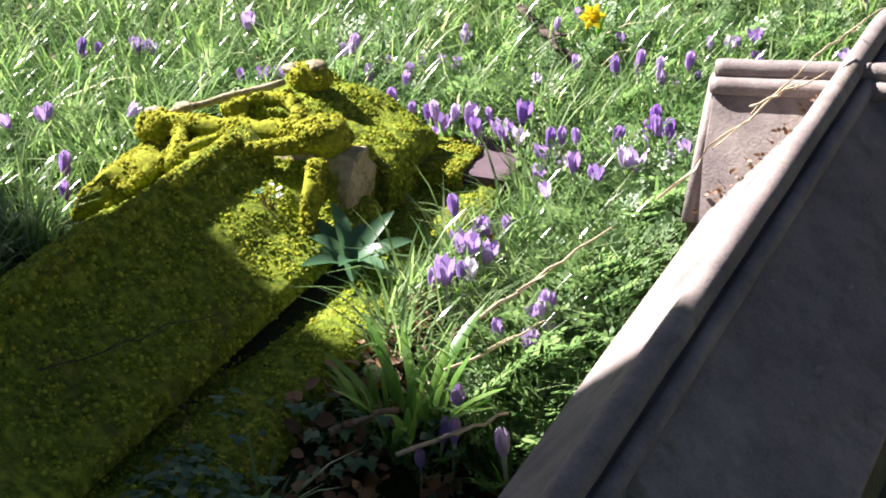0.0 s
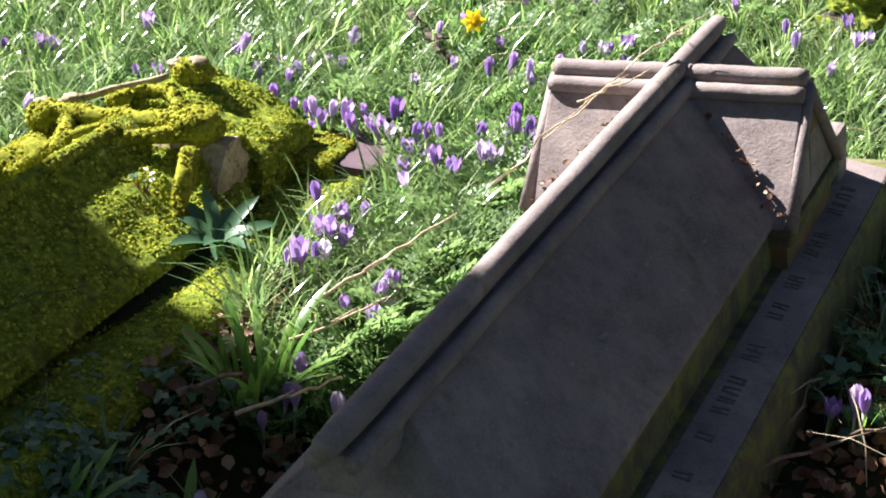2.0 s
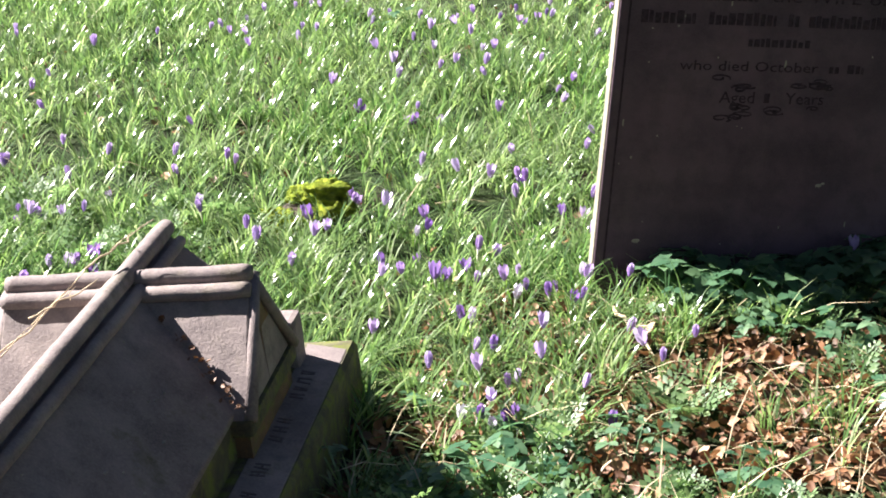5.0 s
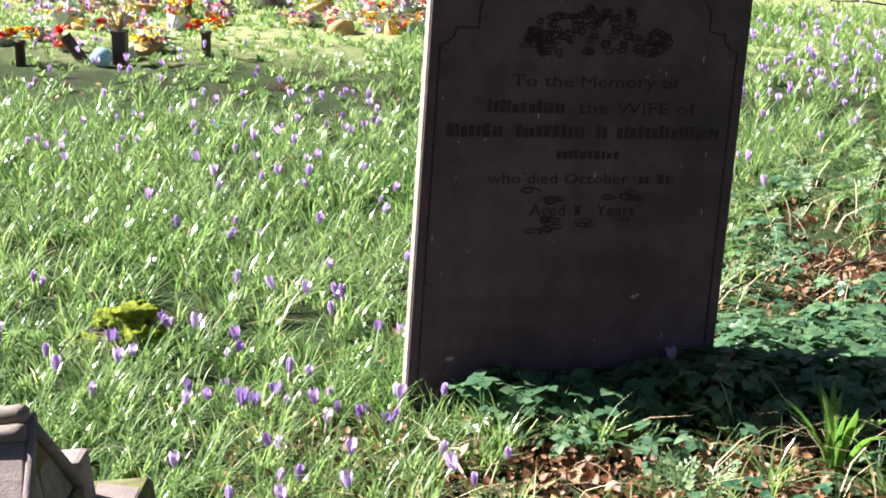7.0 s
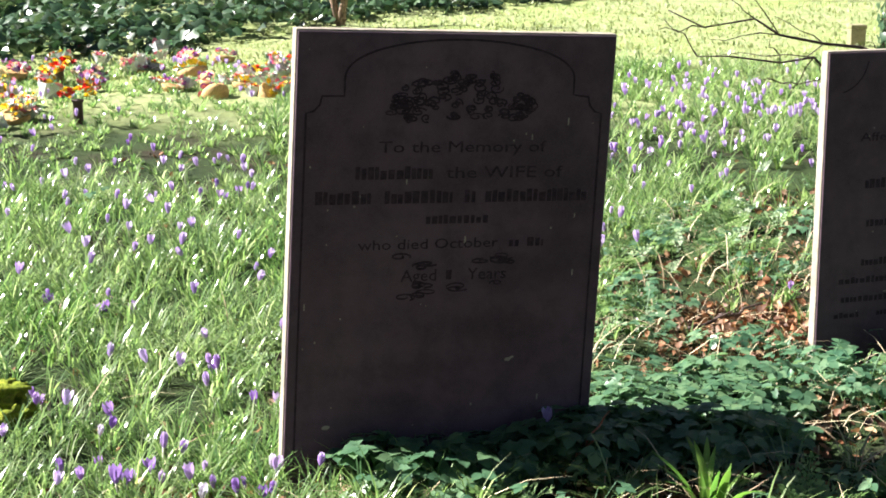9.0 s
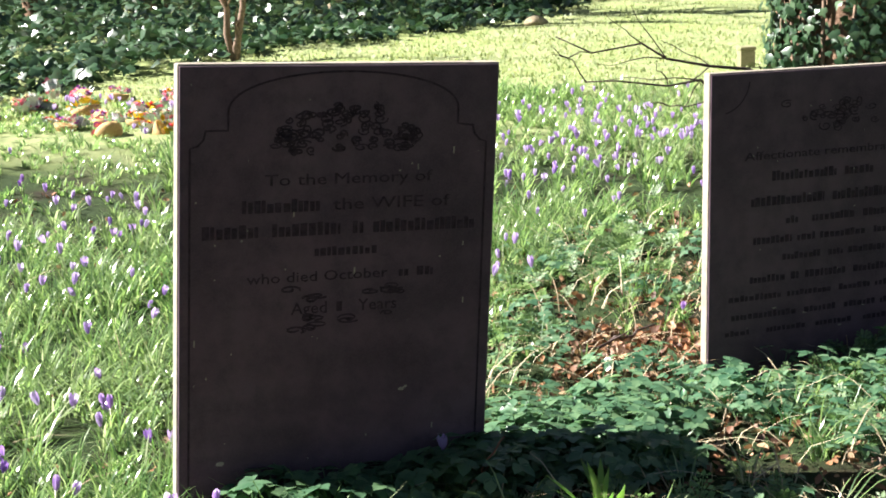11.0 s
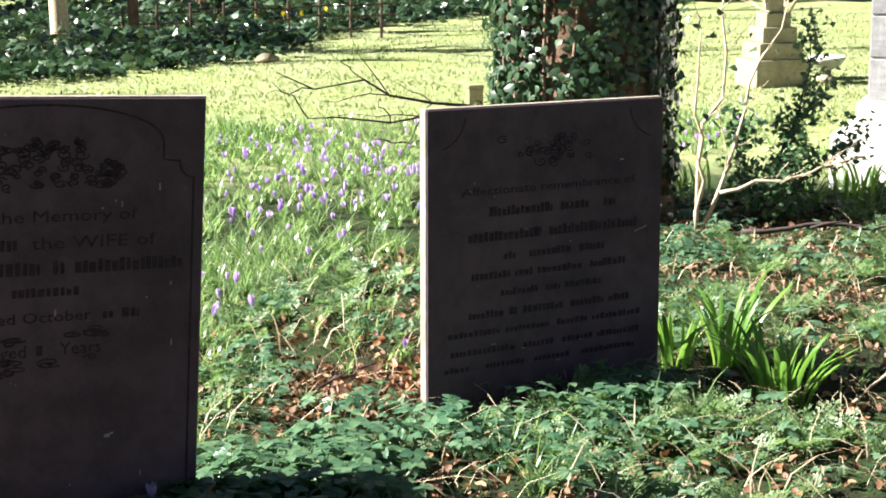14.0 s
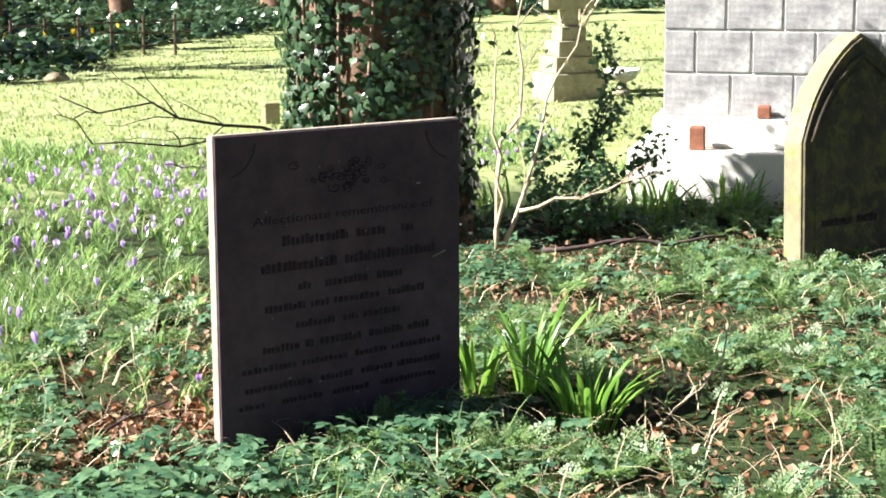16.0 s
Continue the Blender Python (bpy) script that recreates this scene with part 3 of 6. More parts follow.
    bm = rough_up(prism([(-0.105, -0.165), (-0.095, -0.085), (-0.055, -0.030), (-0.010, -0.030), (0.018, -0.075), (0.012, -0.115), (-0.03, -0.155), (-0.065, -0.18)], -0.214, -0.06, 0.004), 0.010, 42, 3)
    bm.transform(Matrix.Rotation(radians(90), 4, "Z"))
    part("bare_patch", bm, M_LICHEN, top, "bare weathered patch of pale stone", True)
    # stone tip that shows beyond the moss
    part("bare_corner", box((0.24, 0.20, -0.32), (0.395, 0.40, -0.150), 0.012), M_STONE, top, "bare grey corner of the plinth")
    put("corner_moss", rough_up(box((0.19, 0.17, -0.30), (0.31, 0.33, -0.138), 0.012), 0.010, 15, 4), "")
    # small cushions and shoots of moss over all of it
    shoots, cushions, bright = [], [], []
    tv = np.array([(-0.0013, 0, 0), (0.0013, 0, 0), (0, 0.0004, 0.0042)])
    dv = [(math.cos(k * math.pi / 3), math.sin(k * math.pi / 3), -0.15) for k in range(6)] + [(0.62 * math.cos(k * math.pi / 3 + 0.5), 0.62 * math.sin(k * math.pi / 3 + 0.5), 0.55) for k in range(6)] + [(0, 0, 0.8)]
    df = []
    for k in range(6):
        n1 = (k + 1) % 6
        df += [(k, n1, 6 + k), (n1, 6 + n1, 6 + k), (6 + k, 6 + n1, 12)]
    for order, ob in enumerate(made):
        me = ob.data
        slim = order >= smooth_from
        co = np.array([v.co for v in me.vertices])
        tris = []
        for p in me.polygons:
            vs = list(p.vertices)
            tris += [(vs[0], vs[k], vs[k + 1]) for k in range(1, len(vs) - 1)]
        tris = np.array(tris)
        a, b, c = co[tris[:, 0]], co[tris[:, 1]], co[tris[:, 2]]
        nrm = np.cross(b - a, c - a)
        area = np.linalg.norm(nrm, axis=1) / 2
        for tmpl, faces, per, sizes, lean, out in ((tv, [(0, 1, 2)], 34000, (0.6, 1.5), 0.45, shoots), (np.array(dv), df, 9500, (0.0025, 0.0055), 0.25, cushions)):
            n = int(area.sum() * per * (1.3 if slim and out is cushions else 1.0))
            pick = rng.choice(len(tris), n, p=area / area.sum())
            u, w = rng.uniform(0, 1, n), rng.uniform(0, 1, n)
            flip = u + w > 1
            u[flip], w[flip] = 1 - u[flip], 1 - w[flip]
            pos = a[pick] + u[:, None] * (b - a)[pick] + w[:, None] * (c - a)[pick]
            z = nrm[pick] / (np.linalg.norm(nrm[pick], axis=1)[:, None] + 1e-12)
            clump = np.sin(pos[:, 0] * 61 + 3 * np.sin(pos[:, 1] * 37)) + np.sin(pos[:, 1] * 53 + 2 * np.sin(pos[:, 0] * 41)) + rng.normal(0, 0.5, n)
            keep = (z[:, 2] > -0.3) & (pos[:, 1] > -1.0) & (clump > -0.6)
            pos, z = pos[keep], z[keep]
            z = z + rng.normal(0, lean, z.shape)
            z /= np.linalg.norm(z, axis=1)[:, None]
            x = np.cross(rng.normal(0, 1, z.shape), z)
            x /= np.linalg.norm(x, axis=1)[:, None]
            m = np.stack([x, np.cross(z, x), z], -1) * rng.uniform(*sizes, len(z))[:, None, None]
            (bright if slim else out).append(scatter(tmpl, faces, m, pos))
    for name, pieces, label, material in (("moss_fringe", shoots, "fringe of fine moss shoots", M_MOSS_TUFT), ("moss_cushion", cushions, "small cushions of green moss", M_MOSS_TUFT), ("sun_toned_fringe", bright, "yellow-green moss coloured bright as sunlit", M_TUFT_BRIGHT)):
        v, f = gather(pieces)
        ob = new(name, fast_mesh(name, v, f, material))
        ob.parent = top
        tagged(ob, label, "", "", "stuff")


mossy_tomb()


# ---- headstones ----
def slab_pose(tl, tr, bl):
    tl, tr, bl = Vector(tl), Vector(tr), Vector(bl)
    x = (tr - tl).normalized()
    z = (tl - bl).normalized()
    y = z.cross(x).normalized()
    z = x.cross(y)
    m = Matrix((x, y, z)).transposed().to_4x4()
    m.translation = bl
    return m, (tr - tl).length, (tl - bl).length


def letters(text, width, height, parent, x, z, name="lettering"):
    """A line of cut letters, centred on x, with its foot at z."""
    cu = bpy.data.curves.new(name, "FONT")
    cu.body, cu.size, cu.align_x, cu.extrude, cu.resolution_u = text, height * 1.4, "CENTER", 0.0006, 2
    ob = bpy.data.objects.new(name, cu)
    me = bpy.data.meshes.new_from_object(ob)
    bpy.data.objects.remove(ob)
    xs = [v.co.x for v in me.vertices]
    k = width / (max(xs) - min(xs))
    me.transform(Matrix.Translation((x, -0.0008, z)) @ Matrix.Rotation(radians(90), 4, "X") @ Matrix.Diagonal((k, 1, 1, 1)))
    me.materials.clear()
    me.materials.append(M_INCISE)
    out = new(name, me)
    out.parent = parent
    return out


def bars(spans, z, height, parent, seed=0):
    """Words that cannot or must not be read, as rows of short cut bars."""
    r = random.Random(seed)
    for x0, x1 in spans:
        bm = bmesh.new()
        x = x0
        while x < x1 - 0.004:
            w = min(r.uniform(0.008, 0.016), x1 - x)
            h = height * r.uniform(0.65, 1.0)
            b = box((x, -0.0012, z), (x + w, 0.004, z + h), 0)
            me = bpy.data.meshes.new("bar")
            b.to_mesh(me)
            b.free()
            bm.from_mesh(me)
            bpy.data.meshes.remove(me)
            x += w + r.uniform(0.003, 0.006)
        part("worn_lettering", bm, M_INCISE, parent)


def strip_line(points, width, depth=0.0012):
    """A raised dark line that stands for a shaded cut, along points in x and z."""
    bm = bmesh.new()
    rows = []
    pts = [Vector((x, 0, z)) for x, z in points]
    for n, p in enumerate(pts):
        way = (pts[min(n + 1, len(pts) - 1)] - pts[max(n - 1, 0)]).normalized()
        side = Vector((-way.z, 0, way.x)) * width / 2
        rows.append([bm.verts.new(p + side + Vector((0, d, 0))) for d in (-depth, 0.003)] + [bm.verts.new(p - side + Vector((0, d, 0))) for d in (0.003, -depth)])
    for a, b in zip(rows, rows[1:]):
        for k in range(4):
            bm.faces.new((a[k], a[(k + 1) % 4], b[(k + 1) % 4], b[k]))
    bm.faces.new(rows[0])
    bm.faces.new(rows[-1][::-1])
    return bm


def flourish(x, z, w, h, seed):
    """A cut scroll of one and a half turns."""
    r = random.Random(seed)
    s, turn = r.choice((-1, 1)), r.uniform(0, 6.28)
    pts = []
    for k in range(13):
        t = k / 12
        a = turn + s * t * 7.5
        rad = 0.5 * (1 - 0.75 * t)
        pts.append((x + w * rad * math.cos(a), z + h * rad * math.sin(a)))
    return strip_line(pts, r.uniform(0.0025, 0.005))


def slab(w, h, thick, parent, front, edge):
    # Pale edges against a dark face: sun and shade put into the colours.
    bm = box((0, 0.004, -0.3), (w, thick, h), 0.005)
    part("slab", bm, edge, parent, "edges coloured pale as sunlit")
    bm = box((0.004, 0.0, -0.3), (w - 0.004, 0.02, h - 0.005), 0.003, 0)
    part("face", bm, front, parent, "sandstone face coloured dark as shaded")


def headstone_arched():
    m, w, h = slab_pose((-0.119, 4.240, 1.041), (0.581, 4.525, 0.995), (-0.173, 4.228, 0.038))
    top = thing("headstone", "tall dark sandstone headstone with an incised arched border", "headstone", m, "dark headstones")
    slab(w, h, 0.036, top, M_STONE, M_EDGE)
    L, R = 0.027, w - 0.029
    pts = [(L, 0.0), (L, 0.4), (L, 0.822)]
    pts += [(L + 0.035 * math.sin(radians(a)), 0.822 + 0.038 * (1 - math.cos(radians(a)))) for a in (30, 60, 90)]
    pts += [(0.085, 0.860), (0.112, 0.860), (0.112, 0.88), (0.112, 0.898)]
    cx = (0.112 + R - 0.073) / 2
    half = cx - 0.112
    pts += [(cx - half * math.cos(radians(a)), 0.898 + 0.088 * math.sin(radians(a)) ** 0.9) for a in range(6, 180, 6)]
    pts += [(R - 0.073, 0.898), (R - 0.073, 0.865), (R - 0.05, 0.862), (R - 0.034, 0.860)]
    pts += [(R - 0.035 * math.sin(radians(a)), 0.822 + 0.038 * (1 - math.cos(radians(a)))) for a in (90, 60, 30)]
    pts += [(R, 0.822), (R, 0.4), (R, 0.0)]
    part("incised_border", strip_line(pts, 0.0045), M_INCISE, top, "arched border line, dark as a shaded cut")
    r = random.Random(11)
    for n in range(95):
        x = 0.385 + 0.17 * r.uniform(-1, 1)
        z = 0.80 + 0.12 * math.sqrt(max(0, 1 - ((x - 0.385) / 0.18) ** 2)) * r.uniform(0.1, 1)
        part("scroll", flourish(x, z, r.uniform(0.016, 0.042), r.uniform(0.010, 0.026), n), M_INCISE, top)
    letters("To the Memory of", 0.40, 0.026, top, 0.395, 0.735)
    bars([(0.145, 0.325)], 0.675, 0.030, top, 1)
    letters("the WIFE of", 0.285, 0.027, top, 0.498, 0.676)
    bars([(0.055, 0.185), (0.215, 0.375), (0.405, 0.43), (0.455, 0.705)], 0.620, 0.030, top, 2)
    bars([(0.315, 0.465)], 0.572, 0.020, top, 3)
    letters("who died October", 0.335, 0.024, top, 0.325, 0.515)
    bars([(0.52, 0.545), (0.565, 0.605)], 0.515, 0.022, top, 4)
    letters("Aged", 0.085, 0.028, top, 0.305, 0.440)
    bars([(0.37, 0.39)], 0.442, 0.024, top, 5)
    letters("Years", 0.095, 0.028, top, 0.470, 0.440)
    for n in range(16):
        part("scroll", flourish(0.25 + 0.29 * r.random(), r.choice((0.415, 0.485, 0.42, 0.49)) + r.uniform(-0.012, 0.012), r.uniform(0.03, 0.07), r.uniform(0.012, 0.022), 100 + n), M_INCISE, top)
    for n in range(26):
        x, z = r.uniform(0.03, 0.72), r.uniform(0.05, 0.98)
        s = r.uniform(0.0015, 0.004)
        part("lichen_spot", box((x, -0.001, z), (x + s, 0.003, z + s * r.choice((1, 1.4, 5))), 0), M_EDGE, top, "pale lichen spot")
    for x, z, s in ((0.535, 0.245, 0.010), (0.10, 0.105, 0.012), (0.545, 0.25, 0.006)):
        part("lichen_spot", lump((x, 0.001, z), (s, 0.0022, s * 0.5), 4, 0.3, 2), M_EDGE, top, "pale lichen spot")


def headstone_square():
    m, w, h = slab_pose((1.188, 5.232, 0.867), (1.959, 5.566, 0.849), (1.187, 5.209, 0.017))
    top = thing("headstone", "square-topped dark sandstone headstone with worn lettering", "headstone", m, "dark headstones")
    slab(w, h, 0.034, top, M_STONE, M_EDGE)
    r = random.Random(21)
    for n in range(30):
        x = 0.43 + 0.14 * r.gauss(0, 0.5)
        z = 0.715 + 0.05 * r.gauss(0, 0.45)
        part("scroll", flourish(x, z, r.uniform(0.02, 0.05), r.uniform(0.015, 0.03), 300 + n), M_INCISE, top)
    letters("Affectionate remembrance of", 0.62, 0.024, top, 0.425, 0.602)
    rows = [(0.540, 0.028, [(0.21, 0.43), (0.46, 0.56), (0.62, 0.66)]), (0.470, 0.030, [(0.14, 0.39), (0.42, 0.74)]), (0.414, 0.024, [(0.26, 0.30), (0.35, 0.50), (0.53, 0.62)]), (0.362, 0.022, [(0.15, 0.28), (0.30, 0.36), (0.38, 0.54), (0.57, 0.70)]), (0.310, 0.020, [(0.25, 0.38), (0.41, 0.46), (0.48, 0.61)]), (0.252, 0.022, [(0.14, 0.26), (0.28, 0.31), (0.33, 0.47), (0.50, 0.62), (0.64, 0.72)]), (0.203, 0.018, [(0.07, 0.25), (0.27, 0.42), (0.45, 0.56), (0.58, 0.76)]), (0.150, 0.018, [(0.08, 0.30), (0.33, 0.44), (0.47, 0.58), (0.6, 0.76)]), (0.106, 0.016, [(0.06, 0.14), (0.2, 0.34), (0.37, 0.5), (0.54, 0.74)])]
    for n, (z, hh, spans) in enumerate(rows):
        bars(spans, z, hh, top, 40 + n)
    for a0, cx, s in ((180, 0.03, 1), (0, w - 0.03, -1)):
        pts = [(cx + s * 0.10 * math.cos(radians(a)), 0.835 - 0.10 * math.sin(radians(a))) for a in range(8, 88, 10)]
        part("incised_border", strip_line(pts, 0.003), M_INCISE, top)
    for n in range(18):
        x, z = r.uniform(0.03, 0.8), r.uniform(0.05, 0.83)
        s = r.uniform(0.0015, 0.004)
        part("lichen_spot", box((x, -0.001, z), (x + s * r.choice((1, 4)), 0.003, z + s), 0), M_EDGE, top, "pale lichen spot")
    bm = box((0.0, -0.0012, 0.0), (0.05, 0.003, 0.003), 0)
    bm.transform(Matrix.Translation((0.735, 0, 0.452)) @ Matrix.Rotation(radians(-16), 4, "Y"))
    part("scratch", bm, M_EDGE, top, "pale scratch")


headstone_arched()
headstone_square()


def gothic_headstone():
    top = thing("gothic_headstone", "pointed gothic headstone, blackened, with green and yellow lichen", "headstone", pose(3.83, 6.95, 0, -2, 0, 16))
    half, spring, apex = 0.325, 0.52, 0.945

    def arch(scale, dz=0.0):
        hw = half * scale
        pts = [(-hw, -0.2), (-hw, spring)]
        n = 9
        for k in range(1, n):
            t = k / n
            pts.append((-hw * (0.55 * math.cos(t * math.pi / 2) ** 0.9 + 0.45 * (1 - t)), spring + (apex - spring - dz) * (0.45 * math.sin(t * math.pi / 2) + 0.55 * t)))
        pts.append((0, apex - dz))
        pts += [(-x, z) for x, z in pts[-2::-1]]
        return [(x + half, z) for x, z in pts]

    # Lichened edge stone, also made lighter than the faces to look sunlit.
    part("body", prism(arch(1.0), 0.0, 0.10, 0.008), M_GOTH_EDGE, top, "yellow-green lichened edge, coloured lighter as sunlit")
    part("hood", prism(arch(0.97, 0.02), -0.012, 0.02, 0.005), M_GOTH, top)
    part("hood_roll", tube([(x, -0.015, z) for x, z in arch(0.86, 0.09)[1:-1]], 0.013, 7), M_GOTH, top, "worn roll moulding", True)
    part("panel", prism(arch(0.80, 0.13), -0.016, 0.01, 0.003), M_GOTH, top, "black panel with green growth")
    bars([(0.1, 0.27), (0.30, 0.42)], 0.17, 0.035, top, 77)
    for ob in list(top.children):
        if ob.name.startswith("worn_lettering"):
            ob.location = (0, -0.017, 0)


gothic_headstone()


# ---- limestone monument with a stepped base ----
def monument():
    top = thing("ashlar_monument", "sunlit grey limestone monument of squared blocks on a white stepped base", "monument", MONUMENT)
    part("base", box((0, 0, -0.2), (3.2, 2.6, 0.27), 0.012), M_WHITE, top, "bright white base slab")
    part("base_step", box((0.10, 0.15, 0.274), (3.1, 2.5, 0.42), 0.010), M_WHITE, top, "bright white step")
    part("core", box((0.145, 0.235, 0.40), (2.9, 2.4, 2.36), 0), M_WHITE, top, "pale mortar joints")
    part("cap", box((0.08, 0.17, 2.361), (2.98, 2.46, 2.47), 0.02), M_ASHLAR, top)
    r = random.Random(5)
    meshes = {}
    ch = 0.215
    for c in range(9):
        x, first = 0.0, True
        while x < 2.72:
            w = 0.16 if first and c % 2 else r.choice((0.28, 0.31, 0.34))
            w = min(w, 2.76 - x)
            first = False
            key = round(w, 2)
            if key not in meshes:
                bm = box((0.005, 0, 0.005), (key - 0.005, 0.08, ch - 0.005), 0.006)
                me = bpy.data.meshes.new("block")
                bm.to_mesh(me)
                bm.free()
                me.materials.append(M_ASHLAR)
                meshes[key] = me
            ob = new("block", meshes[key])
            ob.parent = top
            ob.location = (0.14 + x, 0.228 + r.uniform(-0.002, 0.002), 0.422 + c * ch)
            x += w
    return top


monument()
for x, y, z, s in ((0.30, 0.04, 0.271, (0.075, 0.07, 0.115)), (0.62, 0.155, 0.421, (0.065, 0.06, 0.062))):
    ob = part("flower_pot_box", join(box((0, 0, 0), s, 0.006), box((0.008, 0.008, s[2] - 0.003), (s[0] - 0.008, s[1] - 0.008, s[2] + 0.004), 0.002)), M_RUST)
    ob.matrix_world = MONUMENT @ pose(x, y, z)
    tagged(ob, "small rusty brown box on the white base", "box")


# ---- stepped cross ----
def stepped_cross():
    top = thing("stepped_cross", "weathered limestone cross on a stepped pedestal in the grass", "cross", pose(5.32, 13.55, 0, 0, 0, 8))
    z = -0.05
    for w, h in ((0.23, 0.25), (0.19, 0.13), (0.15, 0.12), (0.11, 0.11)):
        part("step", box((-w, -w * 0.8, z), (w, w * 0.8, z + h), 0.012), M_CROSS, top)
        z += h
    part("shaft", box((-0.065, -0.05, z), (0.065, 0.05, z + 0.62), 0.015), M_CROSS, top)
    part("arm", box((-0.21, -0.048, z + 0.13), (0.21, 0.048, z + 0.26), 0.02), M_CROSS, top)


stepped_cross()


def small_marker():
    ob = part("stone_marker", join(box((-0.055, -0.04, -0.05), (0.055, 0.04, 0.12), 0.008), box((-0.06, -0.045, 0.12), (0.06, 0.045, 0.15), 0.01)), M_GOTH_EDGE)
    ob.matrix_world = pose(2.75, 12.6, 0, 0, 0, 12)
    tagged(ob, "short square stone marker in the lawn", "marker")


small_marker()


def urn():
    top = thing("stone_urn", "shallow pale stone urn standing in the grass", "urn", pose(5.86, 13.75, 0))

    def spun(profile):
        bm = bmesh.new()
        n = 18
        rings = [[bm.verts.new((r * math.cos(2 * math.pi * k / n), r * math.sin(2 * math.pi * k / n), z)) for k in range(n)] for r, z in profile]
        for a, b in zip(rings, rings[1:]):
            for k in range(n):
                bm.faces.new((a[k], a[(k + 1) % n], b[(k + 1) % n], b[k]))
        bm.faces.new(rings[0][::-1])
        bm.faces.new(rings[-1])
        return bm

    part("foot", spun([(0.08, -0.03), (0.08, 0.02), (0.04, 0.04), (0.035, 0.08)]), M_CROSS, top, "", True)
    part("bowl", spun([(0.035, 0.08), (0.10, 0.11), (0.14, 0.16), (0.15, 0.19), (0.135, 0.19), (0.12, 0.16)]), M_WHITE, top, "", True)


urn()


# ---- trees, branches and shrubs ----
def ivy_leaf():
    v = [(0, 0, 0), (-0.5, 0.15, 0.05), (-0.42, 0.5, 0.0), (-0.18, 0.6, 0.04), (0, 1.0, -0.06), (0.18, 0.6, 0.04), (0.42, 0.5, 0.0), (0.5, 0.15, 0.05), (0, 0.45, 0.08)]
    f = [(8, k, k + 1) for k in range(0, 7)] + [(8, 7, 0)]
    return np.array(v) * 1.0, f


def face_out(n, normals, scale, hang=0.6):
    """Turns that lay leaves on a surface with the given outward normals, tips down."""
    z = normals + rng.normal(0, 0.35, normals.shape)
    z /= np.linalg.norm(z, axis=1)[:, None]
    down = np.tile(np.array([0, 0, -1.0]), (n, 1)) + rng.normal(0, hang, (n, 3))
    y = down - (down * z).sum(1)[:, None] * z
    y /= np.linalg.norm(y, axis=1)[:, None] + 1e-9
    x = np.cross(y, z)
    return np.stack([x, y, z], -1) * rng.uniform(*scale, n)[:, None, None]


def ivy_tree():
    cx, cy, r0 = 2.43, 8.32, 0.375
    top = thing("ivy_tree", "thick tree trunk with reddish bark wrapped in ivy", "tree", pose(cx, cy, 0))
    bm = bmesh.new()
    rings, n = [], 36
    for z, r in ((-0.2, 1.25), (0.05, 1.12), (0.3, 1.03), (0.8, 0.97), (1.5, 0.93), (2.5, 0.88), (3.6, 0.82), (4.6, 0.74)):
        ring = []
        for k in range(n):
            a = 2 * math.pi * k / n
            ridge = 1 + 0.05 * math.sin(9 * a + z) + 0.04 * noise.noise(Vector((math.cos(a) * 3, math.sin(a) * 3, z * 0.7)))
            ring.append(bm.verts.new((r0 * r * ridge * math.cos(a), r0 * r * ridge * math.sin(a), z)))
        rings.append(ring)
    for a, b in zip(rings, rings[1:]):
        for k in range(n):
            bm.faces.new((a[k], a[(k + 1) % n], b[(k + 1) % n], b[k]))
    bm.faces.new(rings[-1])
    part("trunk", bm, M_BARK, top, "ridged red-brown bark", True)
    for k, (a, ln) in enumerate(((0.5, 2.2), (2.4, 2.6), (4.4, 2.0), (5.6, 2.4))):
        tip = (ln * 0.6 * math.cos(a), ln * 0.6 * math.sin(a), 4.5 + ln)
        part("limb", tube(wiggle((0.1 * math.cos(a), 0.1 * math.sin(a), 4.3), tip, 6, 0.06, k), np.linspace(0.2, 0.05, 7), 8), M_BARK, top, "", True)
    tv, tf = ivy_leaf()
    m = 15000
    a = rng.uniform(0, 2 * np.pi, m)
    z = 2.6 * rng.uniform(0, 1, m) ** 1.4 + 0.02
    lobes = np.sin(a * 3 + z * 4) + np.sin(a * 5 - z * 6 + 1) + rng.normal(0, 0.6, m)
    bare = (np.abs(((a - 4.05 + np.pi) % (2 * np.pi)) - np.pi) < 0.14) & (rng.uniform(0, 1, m) < 0.75)
    keep = (lobes > -1.4) & ~bare
    a, z = a[keep], z[keep]
    nrm = np.stack([np.cos(a), np.sin(a), 0 * a], -1)
    out = r0 * 0.98 + np.abs(rng.normal(0.03, 0.03, len(a)))
    pos = np.stack([out * np.cos(a), out * np.sin(a), z], -1)
    v, f = scatter(tv, tf, face_out(len(a), nrm, (0.028, 0.060)), pos)
    ob = new("ivy", fast_mesh("ivy", v, f, M_IVY))
    ob.parent = top
    tagged(ob, "glossy dark ivy leaves", "", "", "stuff")
    for k in range(9):
        ang = 3.2 + k * 0.3
        pts = [(0.385 * math.cos(ang + 0.1 * math.sin(t * 5 + k)), 0.385 * math.sin(ang + 0.1 * math.sin(t * 5 + k)), t * 2.2 - 0.05) for t in np.linspace(0, 1, 12)]
        part("ivy_stem", tube(pts, 0.009, 5), M_TWIG, top, "", True)


ivy_tree()


